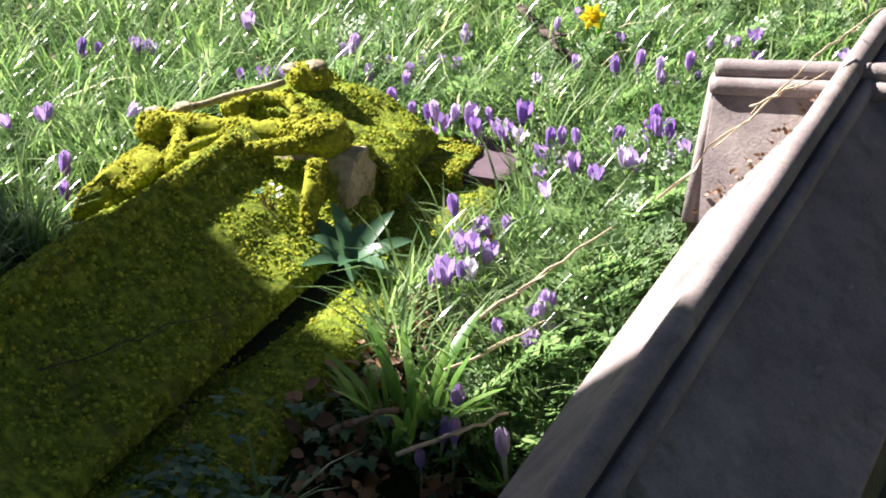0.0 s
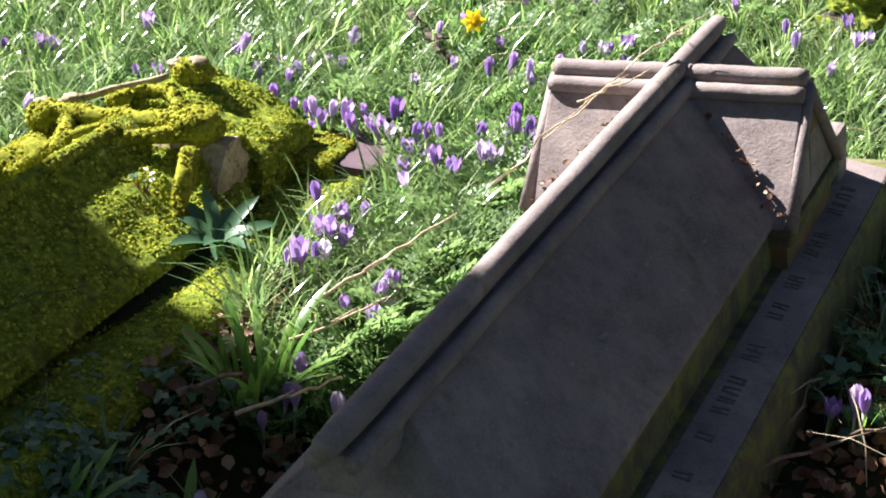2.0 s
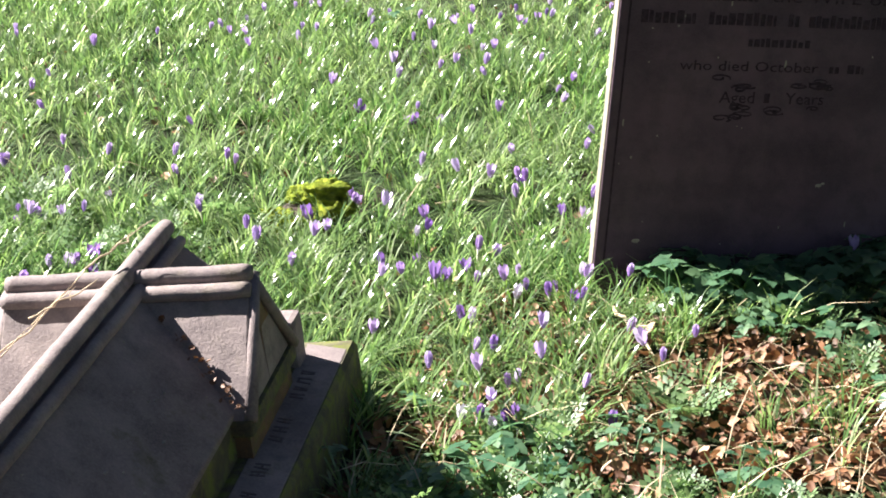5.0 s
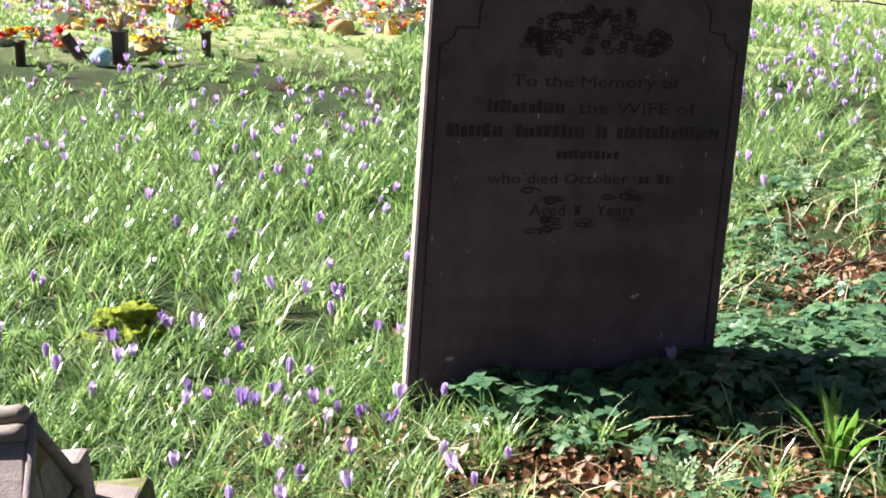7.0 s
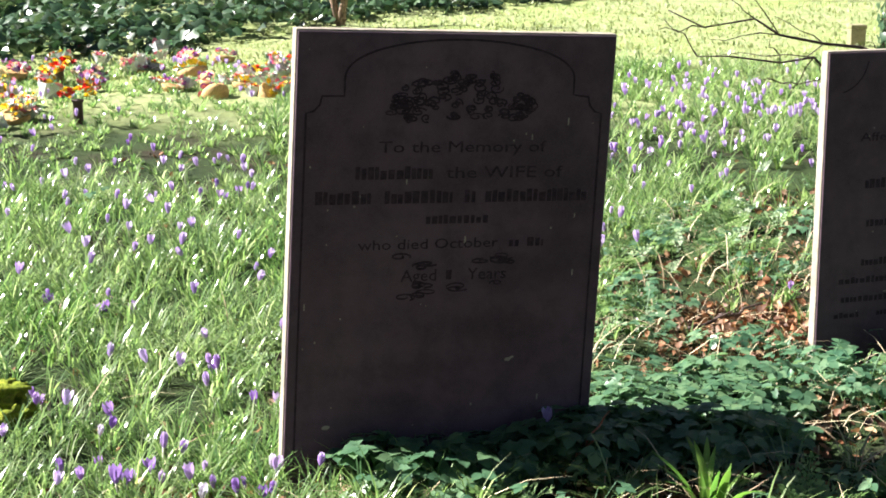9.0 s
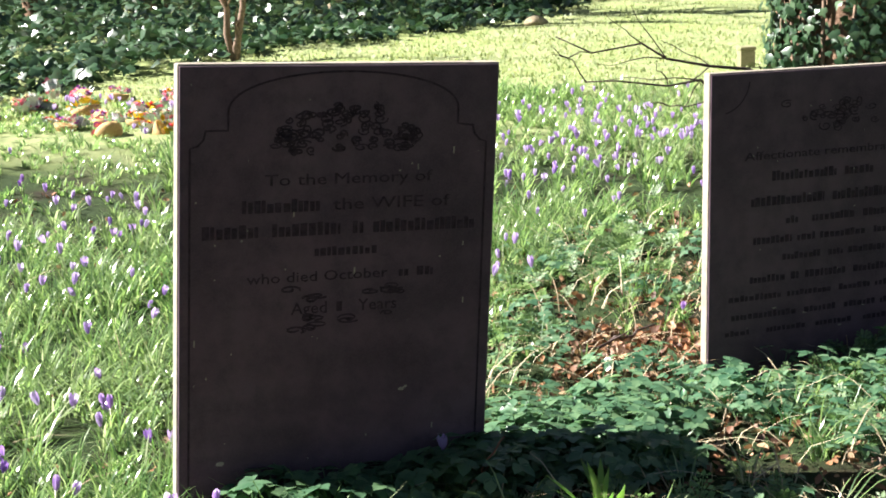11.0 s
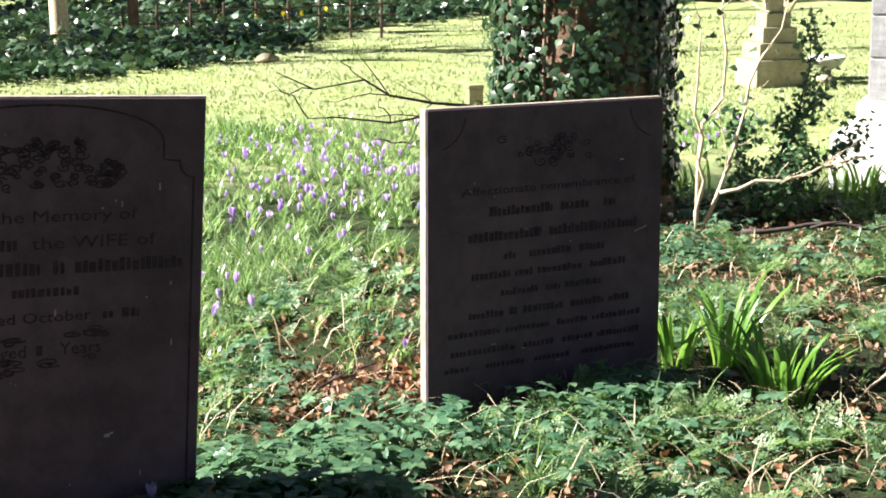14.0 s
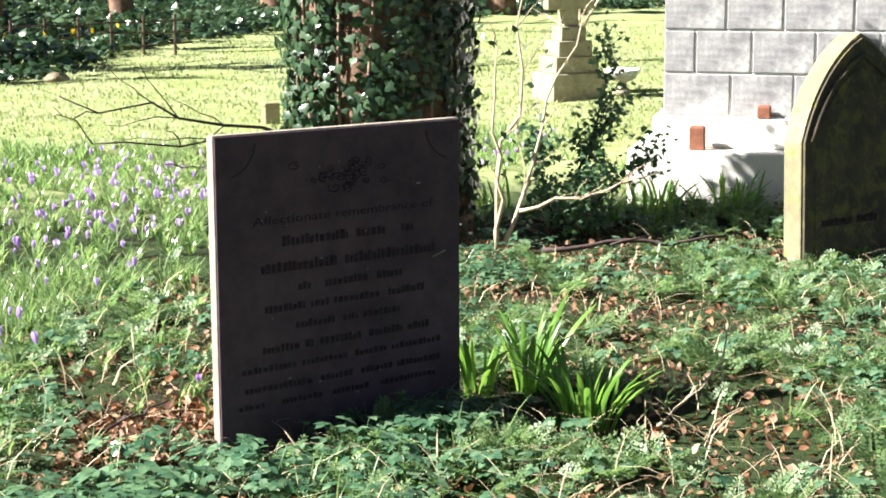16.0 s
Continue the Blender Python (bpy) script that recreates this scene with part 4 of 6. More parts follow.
def branchy(name, label, category, root, tips, r0, material, seed, m_leaf=None, leaves=0, leaf=(0.03, 0.05)):
    """A shrub or fallen branch: a few main stems, each with side twigs."""
    top = thing(name, label, category, pose(*root))
    r = random.Random(seed)
    spots = []
    for k, tip in enumerate(tips):
        tip = Vector(tip) - Vector(root)
        pts = wiggle((0, 0, 0), tip, 8, 0.035, seed * 10 + k)
        part("stem", tube(pts, np.linspace(r0, r0 * 0.25, 9), 6), material, top, "", True)
        for q in range(2, 9):
            for _ in range(2):
                base = pts[q]
                way = (tip.normalized() + Vector([r.uniform(-0.9, 0.9) for _ in range(3)]) * 0.8).normalized()
                ln = tip.length * r.uniform(0.12, 0.32)
                tw = wiggle(base, base + way * ln, 4, 0.06, seed * 100 + k * 20 + q)
                if r.random() < 0.55:
                    part("twig", tube(tw, np.linspace(r0 * 0.35, r0 * 0.12, 5), 4), material, top)
                spots += tw[1:]
    if leaves:
        tv, tf = ivy_leaf()
        pick = rng.integers(0, len(spots), leaves)
        pos = np.array([spots[i] for i in pick]) + rng.normal(0, 0.03, (leaves, 3))
        v, f = scatter(tv, tf, turns(leaves, None, 0.7, leaf), pos)
        ob = new("foliage", fast_mesh("foliage", v, f, m_leaf))
        ob.parent = top
        tagged(ob, "small dark leaves", "", "", "stuff")
    return top


# bare branch that reaches out behind the square headstone
branchy("bare_branch", "bare thin dark branch reaching over the crocus lawn", "branch", (2.25, 7.75, 0.42), [(1.05, 7.1, 0.62), (1.45, 7.2, 0.50), (0.95, 7.25, 0.78)], 0.010, M_TWIG_DARK, 3)
branchy("sapling", "thin pale sapling with a few ivy leaves beside the trunk", "sapling", (2.76, 7.62, 0.0), [(2.86, 7.6, 1.25), (3.15, 7.65, 1.0), (2.72, 7.5, 0.9)], 0.010, M_TWIG_PALE, 5, M_IVY, 45)
branchy("dead_branch", "dry pale branch lying low beside the trunk", "branch", (2.80, 7.45, 0.22), [(3.35, 7.35, 0.36)], 0.010, M_TWIG_PALE, 6)
branchy("holly_shrub", "low dark evergreen shrub beside the trunk", "shrub", (3.15, 7.95, 0.0), [(3.0, 7.8, 0.42), (3.4, 8.0, 0.5), (3.65, 8.1, 0.32), (3.2, 7.7, 0.3), (3.45, 8.0, 0.75)], 0.010, M_TWIG_DARK, 7, M_HERB_DARK, 1900, (0.018, 0.036))
branchy("bare_shrub", "bare reddish shrub behind the stone cross", "shrub", (6.6, 16.8, 0.0), [(6.1, 16.8, 1.3), (6.4, 16.6, 1.6), (6.8, 16.9, 1.5), (7.1, 16.8, 1.2), (6.6, 16.7, 1.7)], 0.02, M_TWIG_PALE, 8)
branchy("young_tree", "young forked tree with a slim stem beside the ivy", "tree", (-0.97, 14.0, -0.03), [(-0.95, 14.0, 0.33), (-1.25, 14.0, 1.6), (-0.75, 14.05, 1.7)], 0.032, M_TWIG, 9)

# woodland trunks
r = random.Random(9)
trunks = [(-0.35, 17.6, 0.085, M_TWIG_PALE), (0.35, 17.9, 0.05, M_BARK), (-2.2, 18.2, 0.12, M_BARK), (-3.2, 17.2, 0.10, M_BARK), (-4.2, 18.5, 0.18, M_BARK), (-5.4, 17.0, 0.14, M_BARK), (-1.4, 20.5, 0.16, M_BARK), (1.2, 22.0, 0.12, M_BARK), (-6.6, 19.0, 0.2, M_BARK), (2.9, 23.5, 0.15, M_BARK), (5.2, 25.0, 0.2, M_BARK), (8.4, 24.5, 0.2, M_BARK), (-3.0, 21.5, 0.2, M_BARK)]
for n, (x, y, rad, material) in enumerate(trunks):
    top = thing("woodland_tree", "pale smooth tree trunk at the wood's edge" if material is M_TWIG_PALE else "dark tree trunk standing in woodland ivy", "tree", pose(x, y, 0), "woodland trees")
    lean = r.uniform(-0.3, 0.3)
    part("trunk", tube([(0, 0, -0.2), (0.02, 0, 0.1), (lean * 0.3, 0.05, 1.2), (lean, 0.1, 3.2), (lean * 1.3, 0, 5.2)], [rad * 1.35, rad * 1.1, rad, rad * 0.85, rad * 0.5], 12), material, top, "", True)
    for k in range(4):
        a = r.uniform(0, 6.28)
        part("limb", tube(wiggle((lean * 0.8, 0.08, 2.4 + 0.6 * k), (lean + 1.3 * math.cos(a), 1.3 * math.sin(a), 4.2 + 0.7 * k), 5, 0.05, n * 7 + k), np.linspace(rad * 0.4, rad * 0.1, 6), 6), material, top, "", True)


# big bare tree, unseen and added, shaped to shade the tombs' near ends
def churchyard_tree():
    top = thing("churchyard_tree", "unseen thick bare trunk, added for shade, that narrows and leans above a burr", "tree", pose(-5.95, 2.88, 0))
    part("trunk", tube([(0, 0, -0.3), (0.0, 0, 0.15), (0.03, 0, 0.8), (0.0, 0.0, 2.4), (-0.02, 0.0, 3.35), (0.0, -0.06, 3.9), (0.0, -0.12, 4.4), (0.05, -0.2, 6.5), (0.1, -0.3, 8.5)], [0.62, 0.46, 0.39, 0.37, 0.45, 0.41, 0.36, 0.32, 0.2], 20), M_BARK, top, "rough brown bark", True)
    q = random.Random(17)
    for k in range(7):
        a = 2.2 + k * 0.55
        h = 5.6 + 0.4 * k
        part("limb", tube(wiggle((0, 0, h), (2.4 * math.cos(a), 2.4 * math.sin(a), h + 2.0 + q.random()), 6, 0.05, 900 + k), np.linspace(0.16, 0.03, 7), 8), M_BARK, top, "", True)


churchyard_tree()


def wood_front(x):
    """Where the ivy and the wood begin beyond the lawn."""
    return np.interp(x, [-12, -3.2, -2.1, -0.9, 0.4, 1.7, 3.0, 6.0, 10, 14], [11.6, 11.8, 12.2, 14.4, 15.6, 17.2, 20.5, 23.5, 25, 26])


def ivy_floor():
    tv, tf = ivy_leaf()
    n = 52000
    x = rng.uniform(-11, 13, n)
    d = rng.uniform(0, 1, n) ** 1.3 * 9
    y = wood_front(x) + d + rng.normal(0, 0.15, n)
    keep = (x > -1.15 * y + 4) & (x < 0.75 * y)
    x, y, d = x[keep], y[keep], d[keep]
    lift = 0.05 + 0.22 * np.abs(np.sin(x * 1.7 + y) * np.cos(y * 1.3 - x)) + np.minimum(d, 6) * 0.03
    z = lift * rng.uniform(0.2, 1, len(x))
    v, f = scatter(tv, tf, turns(len(x), None, 0.55, (0.06, 0.12)), np.stack([x, y, z], -1))
    stuff("ivy_ground_cover", v, f, M_IVY, "glossy dark ivy covering the woodland floor", "ivy")


ivy_floor()


def evergreen_wood():
    """Dense dark evergreens at the back of the wood."""
    tv, tf = ivy_leaf()
    n = 36000
    k = rng.integers(0, 60, n)
    hx, hy = rng.uniform(-17, 14, 60), rng.uniform(0.0, 5.0, 60)
    hx[:30] = rng.uniform(-17, -1.5, 30)
    hr, hz = rng.uniform(0.7, 1.5, 60), rng.uniform(0.5, 1.6, 60)
    p = rng.normal(0, 1, (n, 3))
    p /= np.linalg.norm(p, axis=1)[:, None]
    rad = (0.72 + 0.28 * rng.uniform(0, 1, n))[:, None]
    pos = p * rad * np.stack([hr[k], hr[k], hr[k] * 0.9], -1)
    x = hx[k] + pos[:, 0]
    y = np.interp(hx[k], [-17, -2, 1, 4, 14], [18.5, 20.5, 24, 27, 29]) + hy[k] + pos[:, 1]
    z = np.abs(hz[k] + pos[:, 2])
    v, f = scatter(tv, tf, turns(n, None, 1.2, (0.14, 0.3)), np.stack([x, y, z], -1))
    stuff("evergreen_thicket", v, f, M_IVY, "dense dark evergreen thicket behind the churchyard", "thicket")


evergreen_wood()


# wattle fence with twigs at the edge of the wood
def wattle_fence():
    top = thing("wattle_fence", "low rustic fence of dark posts and twig rails", "fence", pose(0.25, 18.3, 0))
    for k in range(9):
        x = k * 0.34
        part("post", tube([(x, 0.3 * k * 0.3, -0.1), (x + 0.01, 0.09 * k, 0.42)], 0.016, 6), M_DARKWOOD, top)
    for k, z in enumerate((0.1, 0.22, 0.34)):
        part("rail", tube(wiggle((-0.15, 0, z), (2.9, 0.75, z + 0.02), 10, 0.008, 60 + k), 0.010, 5), M_DARKWOOD, top)


wattle_fence()

# grey stone lump at the lawn's edge
ob = part("stone_lump", lump((0, 0, 0.02), (0.10, 0.08, 0.06), 12, 0.3, 3), M_LICHEN, None, "", True)
ob.matrix_world = pose(1.55, 16.4, 0)
tagged(ob, "small pale stone lying at the lawn's edge", "stone")


# ---- flowers laid on the graves ----
FLOWER = {}
for nm, c in (("red", (0.62, 0.025, 0.02)), ("orange", (0.75, 0.16, 0.02)), ("yellow", (0.80, 0.55, 0.03)), ("white", (0.78, 0.76, 0.72)), ("pink", (0.72, 0.2, 0.3)), ("purple", (0.28, 0.08, 0.3)), ("cream", (0.7, 0.6, 0.42))):
    FLOWER[nm] = plain(nm + "_petals", c, 0.6, 0.3, 0.35, 60, 0.5)


def rosette_head(radius, material, parent, at, seed, name="bloom"):
    """A flower head of three rings of petals."""
    r = random.Random(seed)
    bm = bmesh.new()
    for ring, (n, rad, lift) in enumerate(((9, 1.0, 0.15), (7, 0.7, 0.45), (5, 0.4, 0.7))):
        for k in range(n):
            a = 2 * math.pi * k / n + ring * 0.4 + r.uniform(-0.2, 0.2)
            ca, sa = math.cos(a), math.sin(a)
            w = radius * rad * 0.5
            pts = ((0, 0, 0), (ca * radius * rad * 0.6 - sa * w, sa * radius * rad * 0.6 + ca * w, radius * lift), (ca * radius * rad, sa * radius * rad, radius * (lift + 0.1)), (ca * radius * rad * 0.6 + sa * w, sa * radius * rad * 0.6 - ca * w, radius * lift))
            bm.faces.new([bm.verts.new(p) for p in pts])
    bm.transform(Matrix.Translation(at) @ Euler((r.uniform(-0.9, 0.5), r.uniform(-0.6, 0.6), 0)).to_matrix().to_4x4())
    return part(name, bm, material, parent)


def bouquet(kind, seed, m, colors, label):
    r = random.Random(seed)
    top = thing("bouquet", label, "bouquet", m, "flowers on the graves")
    if kind == "wrap":
        bm = bmesh.new()
        n = 14
        lo = [bm.verts.new((0.03 * math.cos(6.283 * k / n), 0.03 * math.sin(6.283 * k / n), 0.0)) for k in range(n)]
        hi = [bm.verts.new(((0.11 + 0.02 * (k % 2)) * math.cos(6.283 * k / n), (0.11 + 0.02 * (k % 2)) * math.sin(6.283 * k / n), 0.13 + 0.04 * r.random())) for k in range(n)]
        for k in range(n):
            bm.faces.new((lo[k], lo[(k + 1) % n], hi[(k + 1) % n], hi[k]))
        bm.faces.new(lo[::-1])
        part("wrapper", bm, M_WRAP, top, "crumpled pale wrapper")
        base = 0.12
    elif kind == "basket":
        bm = bmesh.new()
        n = 16
        rings = [[bm.verts.new((rr * math.cos(6.283 * k / n), rr * math.sin(6.283 * k / n), z)) for k in range(n)] for rr, z in ((0.08, 0), (0.12, 0.06), (0.13, 0.10), (0.12, 0.10))]
        for a, b in zip(rings, rings[1:]):
            for k in range(n):
                bm.faces.new((a[k], a[(k + 1) % n], b[(k + 1) % n], b[k]))
        bm.faces.new(rings[0][::-1])
        bm.faces.new(rings[-1])
        part("basket", bm, M_WICKER, top, "brown wicker basket", True)
        base = 0.11
    else:
        part("vase", tube([(0, 0, -0.05), (0, 0, 0.15), (0, 0, 0.155), (0, 0, 0.17)], [0.032, 0.034, 0.042, 0.042], 12), M_POT, top, "dark grave vase", True)
        base = 0.19
    bm = bmesh.new()
    for k in range(26):
        a, t = r.uniform(0, 6.28), r.uniform(0.4, 1.0)
        p = Vector((0.13 * math.cos(a) * t, 0.13 * math.sin(a) * t, base + 0.06 * (1 - t) + r.uniform(-0.03, 0.04)))
        side = Vector((-math.sin(a), math.cos(a), 0)) * 0.012
        tip = p + Vector((math.cos(a), math.sin(a), 0.6)) * 0.05
        bm.faces.new([bm.verts.new(q) for q in (p - side, p + side, tip)])
    tagged(part("greenery", bm, M_HERB, top), "", "", "", "stuff")
    for k in range(17):
        a, t = r.uniform(0, 6.28), math.sqrt(r.random())
        rosette_head(r.uniform(0.022, 0.040), FLOWER[r.choice(colors)], top, (0.13 * t * math.cos(a), 0.13 * t * math.sin(a), base + 0.05 * (1 - t) + r.uniform(0, 0.03)), seed * 40 + k)
    return top


KINDS = [("wrap", ["red", "orange", "yellow", "yellow", "pink"], "red and orange flowers in a pale wrapper on the grass"), ("basket", ["yellow", "white", "cream", "yellow"], "yellow and white flowers in a wicker basket on the grass"), ("wrap", ["white", "pink", "cream"], "white and pink flowers in a pale wrapper"), ("vase", ["red", "yellow", "orange"], "red and yellow flowers in a dark grave vase"), ("basket", ["white", "purple", "pink"], "white and purple flowers in a wicker basket"), ("wrap", ["red", "white", "pink", "white", "yellow"], "red and white flowers in a pale wrapper")]
firsts = []
r = random.Random(44)
for n, (kind, colors, label) in enumerate(KINDS):
    firsts.append(bouquet(kind, n + 1, pose(-1.2 - 0.38 * n, 10.75 + 0.25 * (n % 3), -0.02, r.uniform(-25, 10), r.uniform(-20, 20), r.uniform(0, 360)) @ Matrix.Scale(0.75, 4), colors, label))
for n in range(120):
    x = r.uniform(-4.6, -0.75)
    front = 10.2 if x > -1.75 else 10.9 if x > -2.1 else 9.2
    y = front + (12.3 - front) * r.random() ** 1.3
    src = firsts[r.choice((0, 1, 2, 2, 2, 4, 4, 5, 5))]
    copy_thing(src, pose(x, y, -0.02, r.uniform(-50, 15), r.uniform(-30, 30), r.uniform(0, 360)) @ Matrix.Scale(r.uniform(0.55, 0.95), 4))
for x, y in ((-1.88, 9.30), (-2.72, 8.85)):
    copy_thing(firsts[3], pose(x, y, 0.0))
top = thing("grave_post", "short dark memorial post with dried flowers", "post", pose(-2.25, 9.0, 0))
part("post", box((-0.035, -0.035, -0.05), (0.035, 0.035, 0.15), 0.006), M_POT, top)
part("post_cap", box((-0.04, -0.04, 0.15), (0.04, 0.04, 0.17), 0.006), M_POT, top)
r2 = random.Random(4)
for k in range(30):
    a, b = r2.uniform(0, 6.28), r2.uniform(0.02, 0.11)
    part("dried_stem", tube([(0, 0, 0.16), (b * math.cos(a), b * math.sin(a), 0.27 + r2.uniform(-0.06, 0.06))], [0.003, 0.002], 4), M_STRAW, top)
for k in range(9):
    a, b = r2.uniform(0, 6.28), r2.uniform(0.02, 0.1)
    rosette_head(0.03, FLOWER[r2.choice(("cream", "cream", "red"))], top, (b * math.cos(a), b * math.sin(a), 0.24 + r2.uniform(-0.03, 0.06)), k + 900, "dried_bloom")
top = thing("grave_post", "leaning dark post with one large red bloom", "post", pose(-2.45, 9.02, 0, 0, -35, 0))
part("post", tube([(0, 0, -0.08), (0, 0, 0.16)], 0.03, 10), M_POT, top)
rosette_head(0.055, FLOWER["red"], top, (0, -0.01, 0.18), 77)
ob = part("glazed_ball", lump((0, 0, 0.045), (0.055, 0.055, 0.05), 2, 0.03, 3), M_BLUE, None, "", True)
ob.matrix_world = pose(-2.32, 8.9, 0)
tagged(ob, "pale blue glazed ball on the grass", "ornament")


# ---- plants close by ----
LEAF_MESHES = {}


def strap_leaf(length, width, bend, key):
    """A thick, keeled strap leaf that arches over."""
    if key in LEAF_MESHES:
        return LEAF_MESHES[key]
    bm = bmesh.new()
    rows = []
    for k in range(8):
        t = k / 7
        w = width * (0.75 + 0.5 * t - 1.05 * t**5) / 2 * (1 if k < 7 else 0.25)
        x = bend * length * t**2
        z = length * (t - 0.35 * bend * t**2)
        rows.append([bm.verts.new((x + 0.18 * w, -w, z)), bm.verts.new((x - 0.12 * w, 0, z)), bm.verts.new((x + 0.18 * w, w, z))])
    for a, b in zip(rows, rows[1:]):
        for k in range(2):
            bm.faces.new((a[k], a[k + 1], b[k + 1], b[k]))
    me = bpy.data.meshes.new("leaf")
    for f in bm.faces:
        f.smooth = True
    bm.to_mesh(me)
    bm.free()
    me.materials.append(M_DAFF)
    LEAF_MESHES[key] = me
    return me


def daffodil_clump(x, y, n, length, spread, label, seed, name="daffodil_clump"):
    r = random.Random(seed)
    top = thing(name, label, "daffodil", pose(x, y, float(ground_z(x, y)) - 0.01), "daffodil clumps")
    for k in range(n):
        q = r.randrange(5)
        me = strap_leaf(length * (0.7 + 0.12 * q), 0.013 + 0.0015 * q, 0.10 + 0.13 * q, (round(length, 2), q))
        ob = new("leaf", me)
        ob.parent = top
        a, d = r.uniform(0, 6.28), spread * math.sqrt(r.random())
        ob.matrix_basis = pose(d * math.cos(a), d * math.sin(a), 0, r.uniform(-9, 9), r.uniform(-4, 12), math.degrees(a) + r.uniform(-50, 50)) @ Matrix.Scale(r.uniform(0.8, 1.12), 4)
    return top


daffodil_clump(-1.30, 2.44, 40, 0.17, 0.05, "clump of upright bright green daffodil leaves by the mossy tomb", 1)
daffodil_clump(2.20, 5.15, 48, 0.27, 0.075, "full clump of arching green daffodil leaves by the headstone", 2)
daffodil_clump(2.18, 5.58, 34, 0.28, 0.06, "dense clump of dark green daffodil leaves by the headstone", 3)
daffodil_clump(2.03, 5.60, 20, 0.24, 0.05, "clump of dark green daffodil leaves against the headstone", 4)
daffodil_clump(0.77, 4.04, 16, 0.19, 0.03, "small clump of young daffodil leaves in leaf litter", 5)
daffodil_clump(-1.22, 2.12, 14, 0.13, 0.05, "sparse tuft of broad green leaves in the hollow", 6)
daffodil_clump(-1.36, 2.02, 12, 0.12, 0.06, "sparse tuft of broad green leaves beside the mossy plinth", 7)
for n, (x, y) in enumerate(((3.05, 8.5), (3.5, 8.3), (3.9, 8.55), (3.3, 8.15), (3.75, 8.2), (4.1, 8.2))):
    daffodil_clump(x, y, 22, 0.26, 0.16, "tuft of long dark green leaves before the white base", 20 + n, "leaf_tuft")


def daffodil_flower(x, y, h, seed):
    top = thing("daffodil", "single yellow daffodil in bloom among crocuses", "daffodil", pose(x, y, float(ground_z(x, y))), "blooming daffodils")
    part("stem", tube([(0, 0, 0), (0.005, 0, h * 0.6), (0.0, -0.006, h), (-0.004, -0.022, h + 0.004)], [0.003, 0.003, 0.0026, 0.0026], 6), M_DAFF, top, "", True)
    face = Matrix.Translation((-0.004, -0.024, h + 0.004)) @ Euler((radians(80), 0, radians(seed * 40))).to_matrix().to_4x4()
    for k in range(6):
        bm = bmesh.new()
        a = radians(60 * k)
        pts = [(0, 0, 0), (0.014, 0.012, 0.002), (0.033, 0, 0.003), (0.014, -0.012, 0.002), (0.016, 0, -0.002)]
        vs = [bm.verts.new(p) for p in pts]
        for i, j in ((0, 1), (1, 2), (2, 3), (3, 0)):
            bm.faces.new((vs[4], vs[i], vs[j]))
        bm.transform(face @ Matrix.Rotation(a, 4, "Z"))
        part("petal", bm, M_YELLOW, top)
    bm = bmesh.new()
    rings = [[bm.verts.new((rr * math.cos(6.283 * k / 12), rr * math.sin(6.283 * k / 12), z)) for k in range(12)] for rr, z in ((0.006, 0), (0.009, 0.012), (0.013, 0.022), (0.011, 0.021), (0.006, 0.004))]
    for a, b in zip(rings, rings[1:]):
        for k in range(12):
            bm.faces.new((a[k], a[(k + 1) % 12], b[(k + 1) % 12], b[k]))
    bm.transform(face)
    part("trumpet", bm, M_YELLOW, top, "deep yellow trumpet", True)
    for k in range(4):
        ob = new("leaf", strap_leaf(0.16, 0.012, 0.23, (0.16, 1)))
        ob.parent = top
        ob.matrix_basis = pose(0.01 * k - 0.015, 0.01, 0, 0, 0, 80 * k)


daffodil_flower(-1.665, 3.95, 0.12, 1)
for n, (x, y) in enumerate(((1.9, 18.6), (2.1, 18.8), (1.6, 18.5), (2.4, 19.2), (1.2, 18.2))):
    daffodil_flower(x, y, 0.28, n)


def rosette_plant():
    top = thing("leaf_rosette", "rosette of pale green leaves growing on the mossy plinth", "plant", MOSSY @ pose(0.275, -0.215, -0.165, 12, 14, 0) @ Matrix.Scale(1.15, 4))
    for k in range(13):
        bm = bmesh.new()
        ln = 0.105 if k % 2 else 0.080
        rows = []
        for q in range(6):
            t = q / 5
            w = 0.0125 * math.sin(math.pi * (0.12 + 0.80 * t)) ** 0.8 * (1 if q < 5 else 0.2)
            z = 0.016 * math.sin(t * 2.6) + 0.004
            rows.append([bm.verts.new((ln * t, -w, z + 0.3 * w)), bm.verts.new((ln * t, 0, z)), bm.verts.new((ln * t, w, z + 0.3 * w))])
        for a, b in zip(rows, rows[1:]):
            for i in range(2):
                bm.faces.new((a[i], a[i + 1], b[i + 1], b[i]))
        bm.transform(Matrix.Rotation(radians(137.5 * k), 4, "Z") @ Matrix.Rotation(radians(-8 + (k % 3) * -13), 4, "Y"))
        part("leaf", bm, M_HERB_DARK, top, "", True)


rosette_plant()


def moss_seedling():
    top = thing("seedling", "tiny white-flowered seedling on the moss", "plant", MOSSY @ pose(0.125, -0.215, -0.076))
    for k in range(7):
        a = k * 0.9
        tip = (0.02 * math.cos(a), 0.02 * math.sin(a), 0.025 + 0.004 * (k % 3))
        part("stem", tube([(0, 0, -0.01), tip], 0.0009, 4), M_RUST, top)
        rosette_head(0.006, FLOWER["white"] if k < 3 else M_HERB, top, tip, k + 50, "leaf")


moss_seedling()


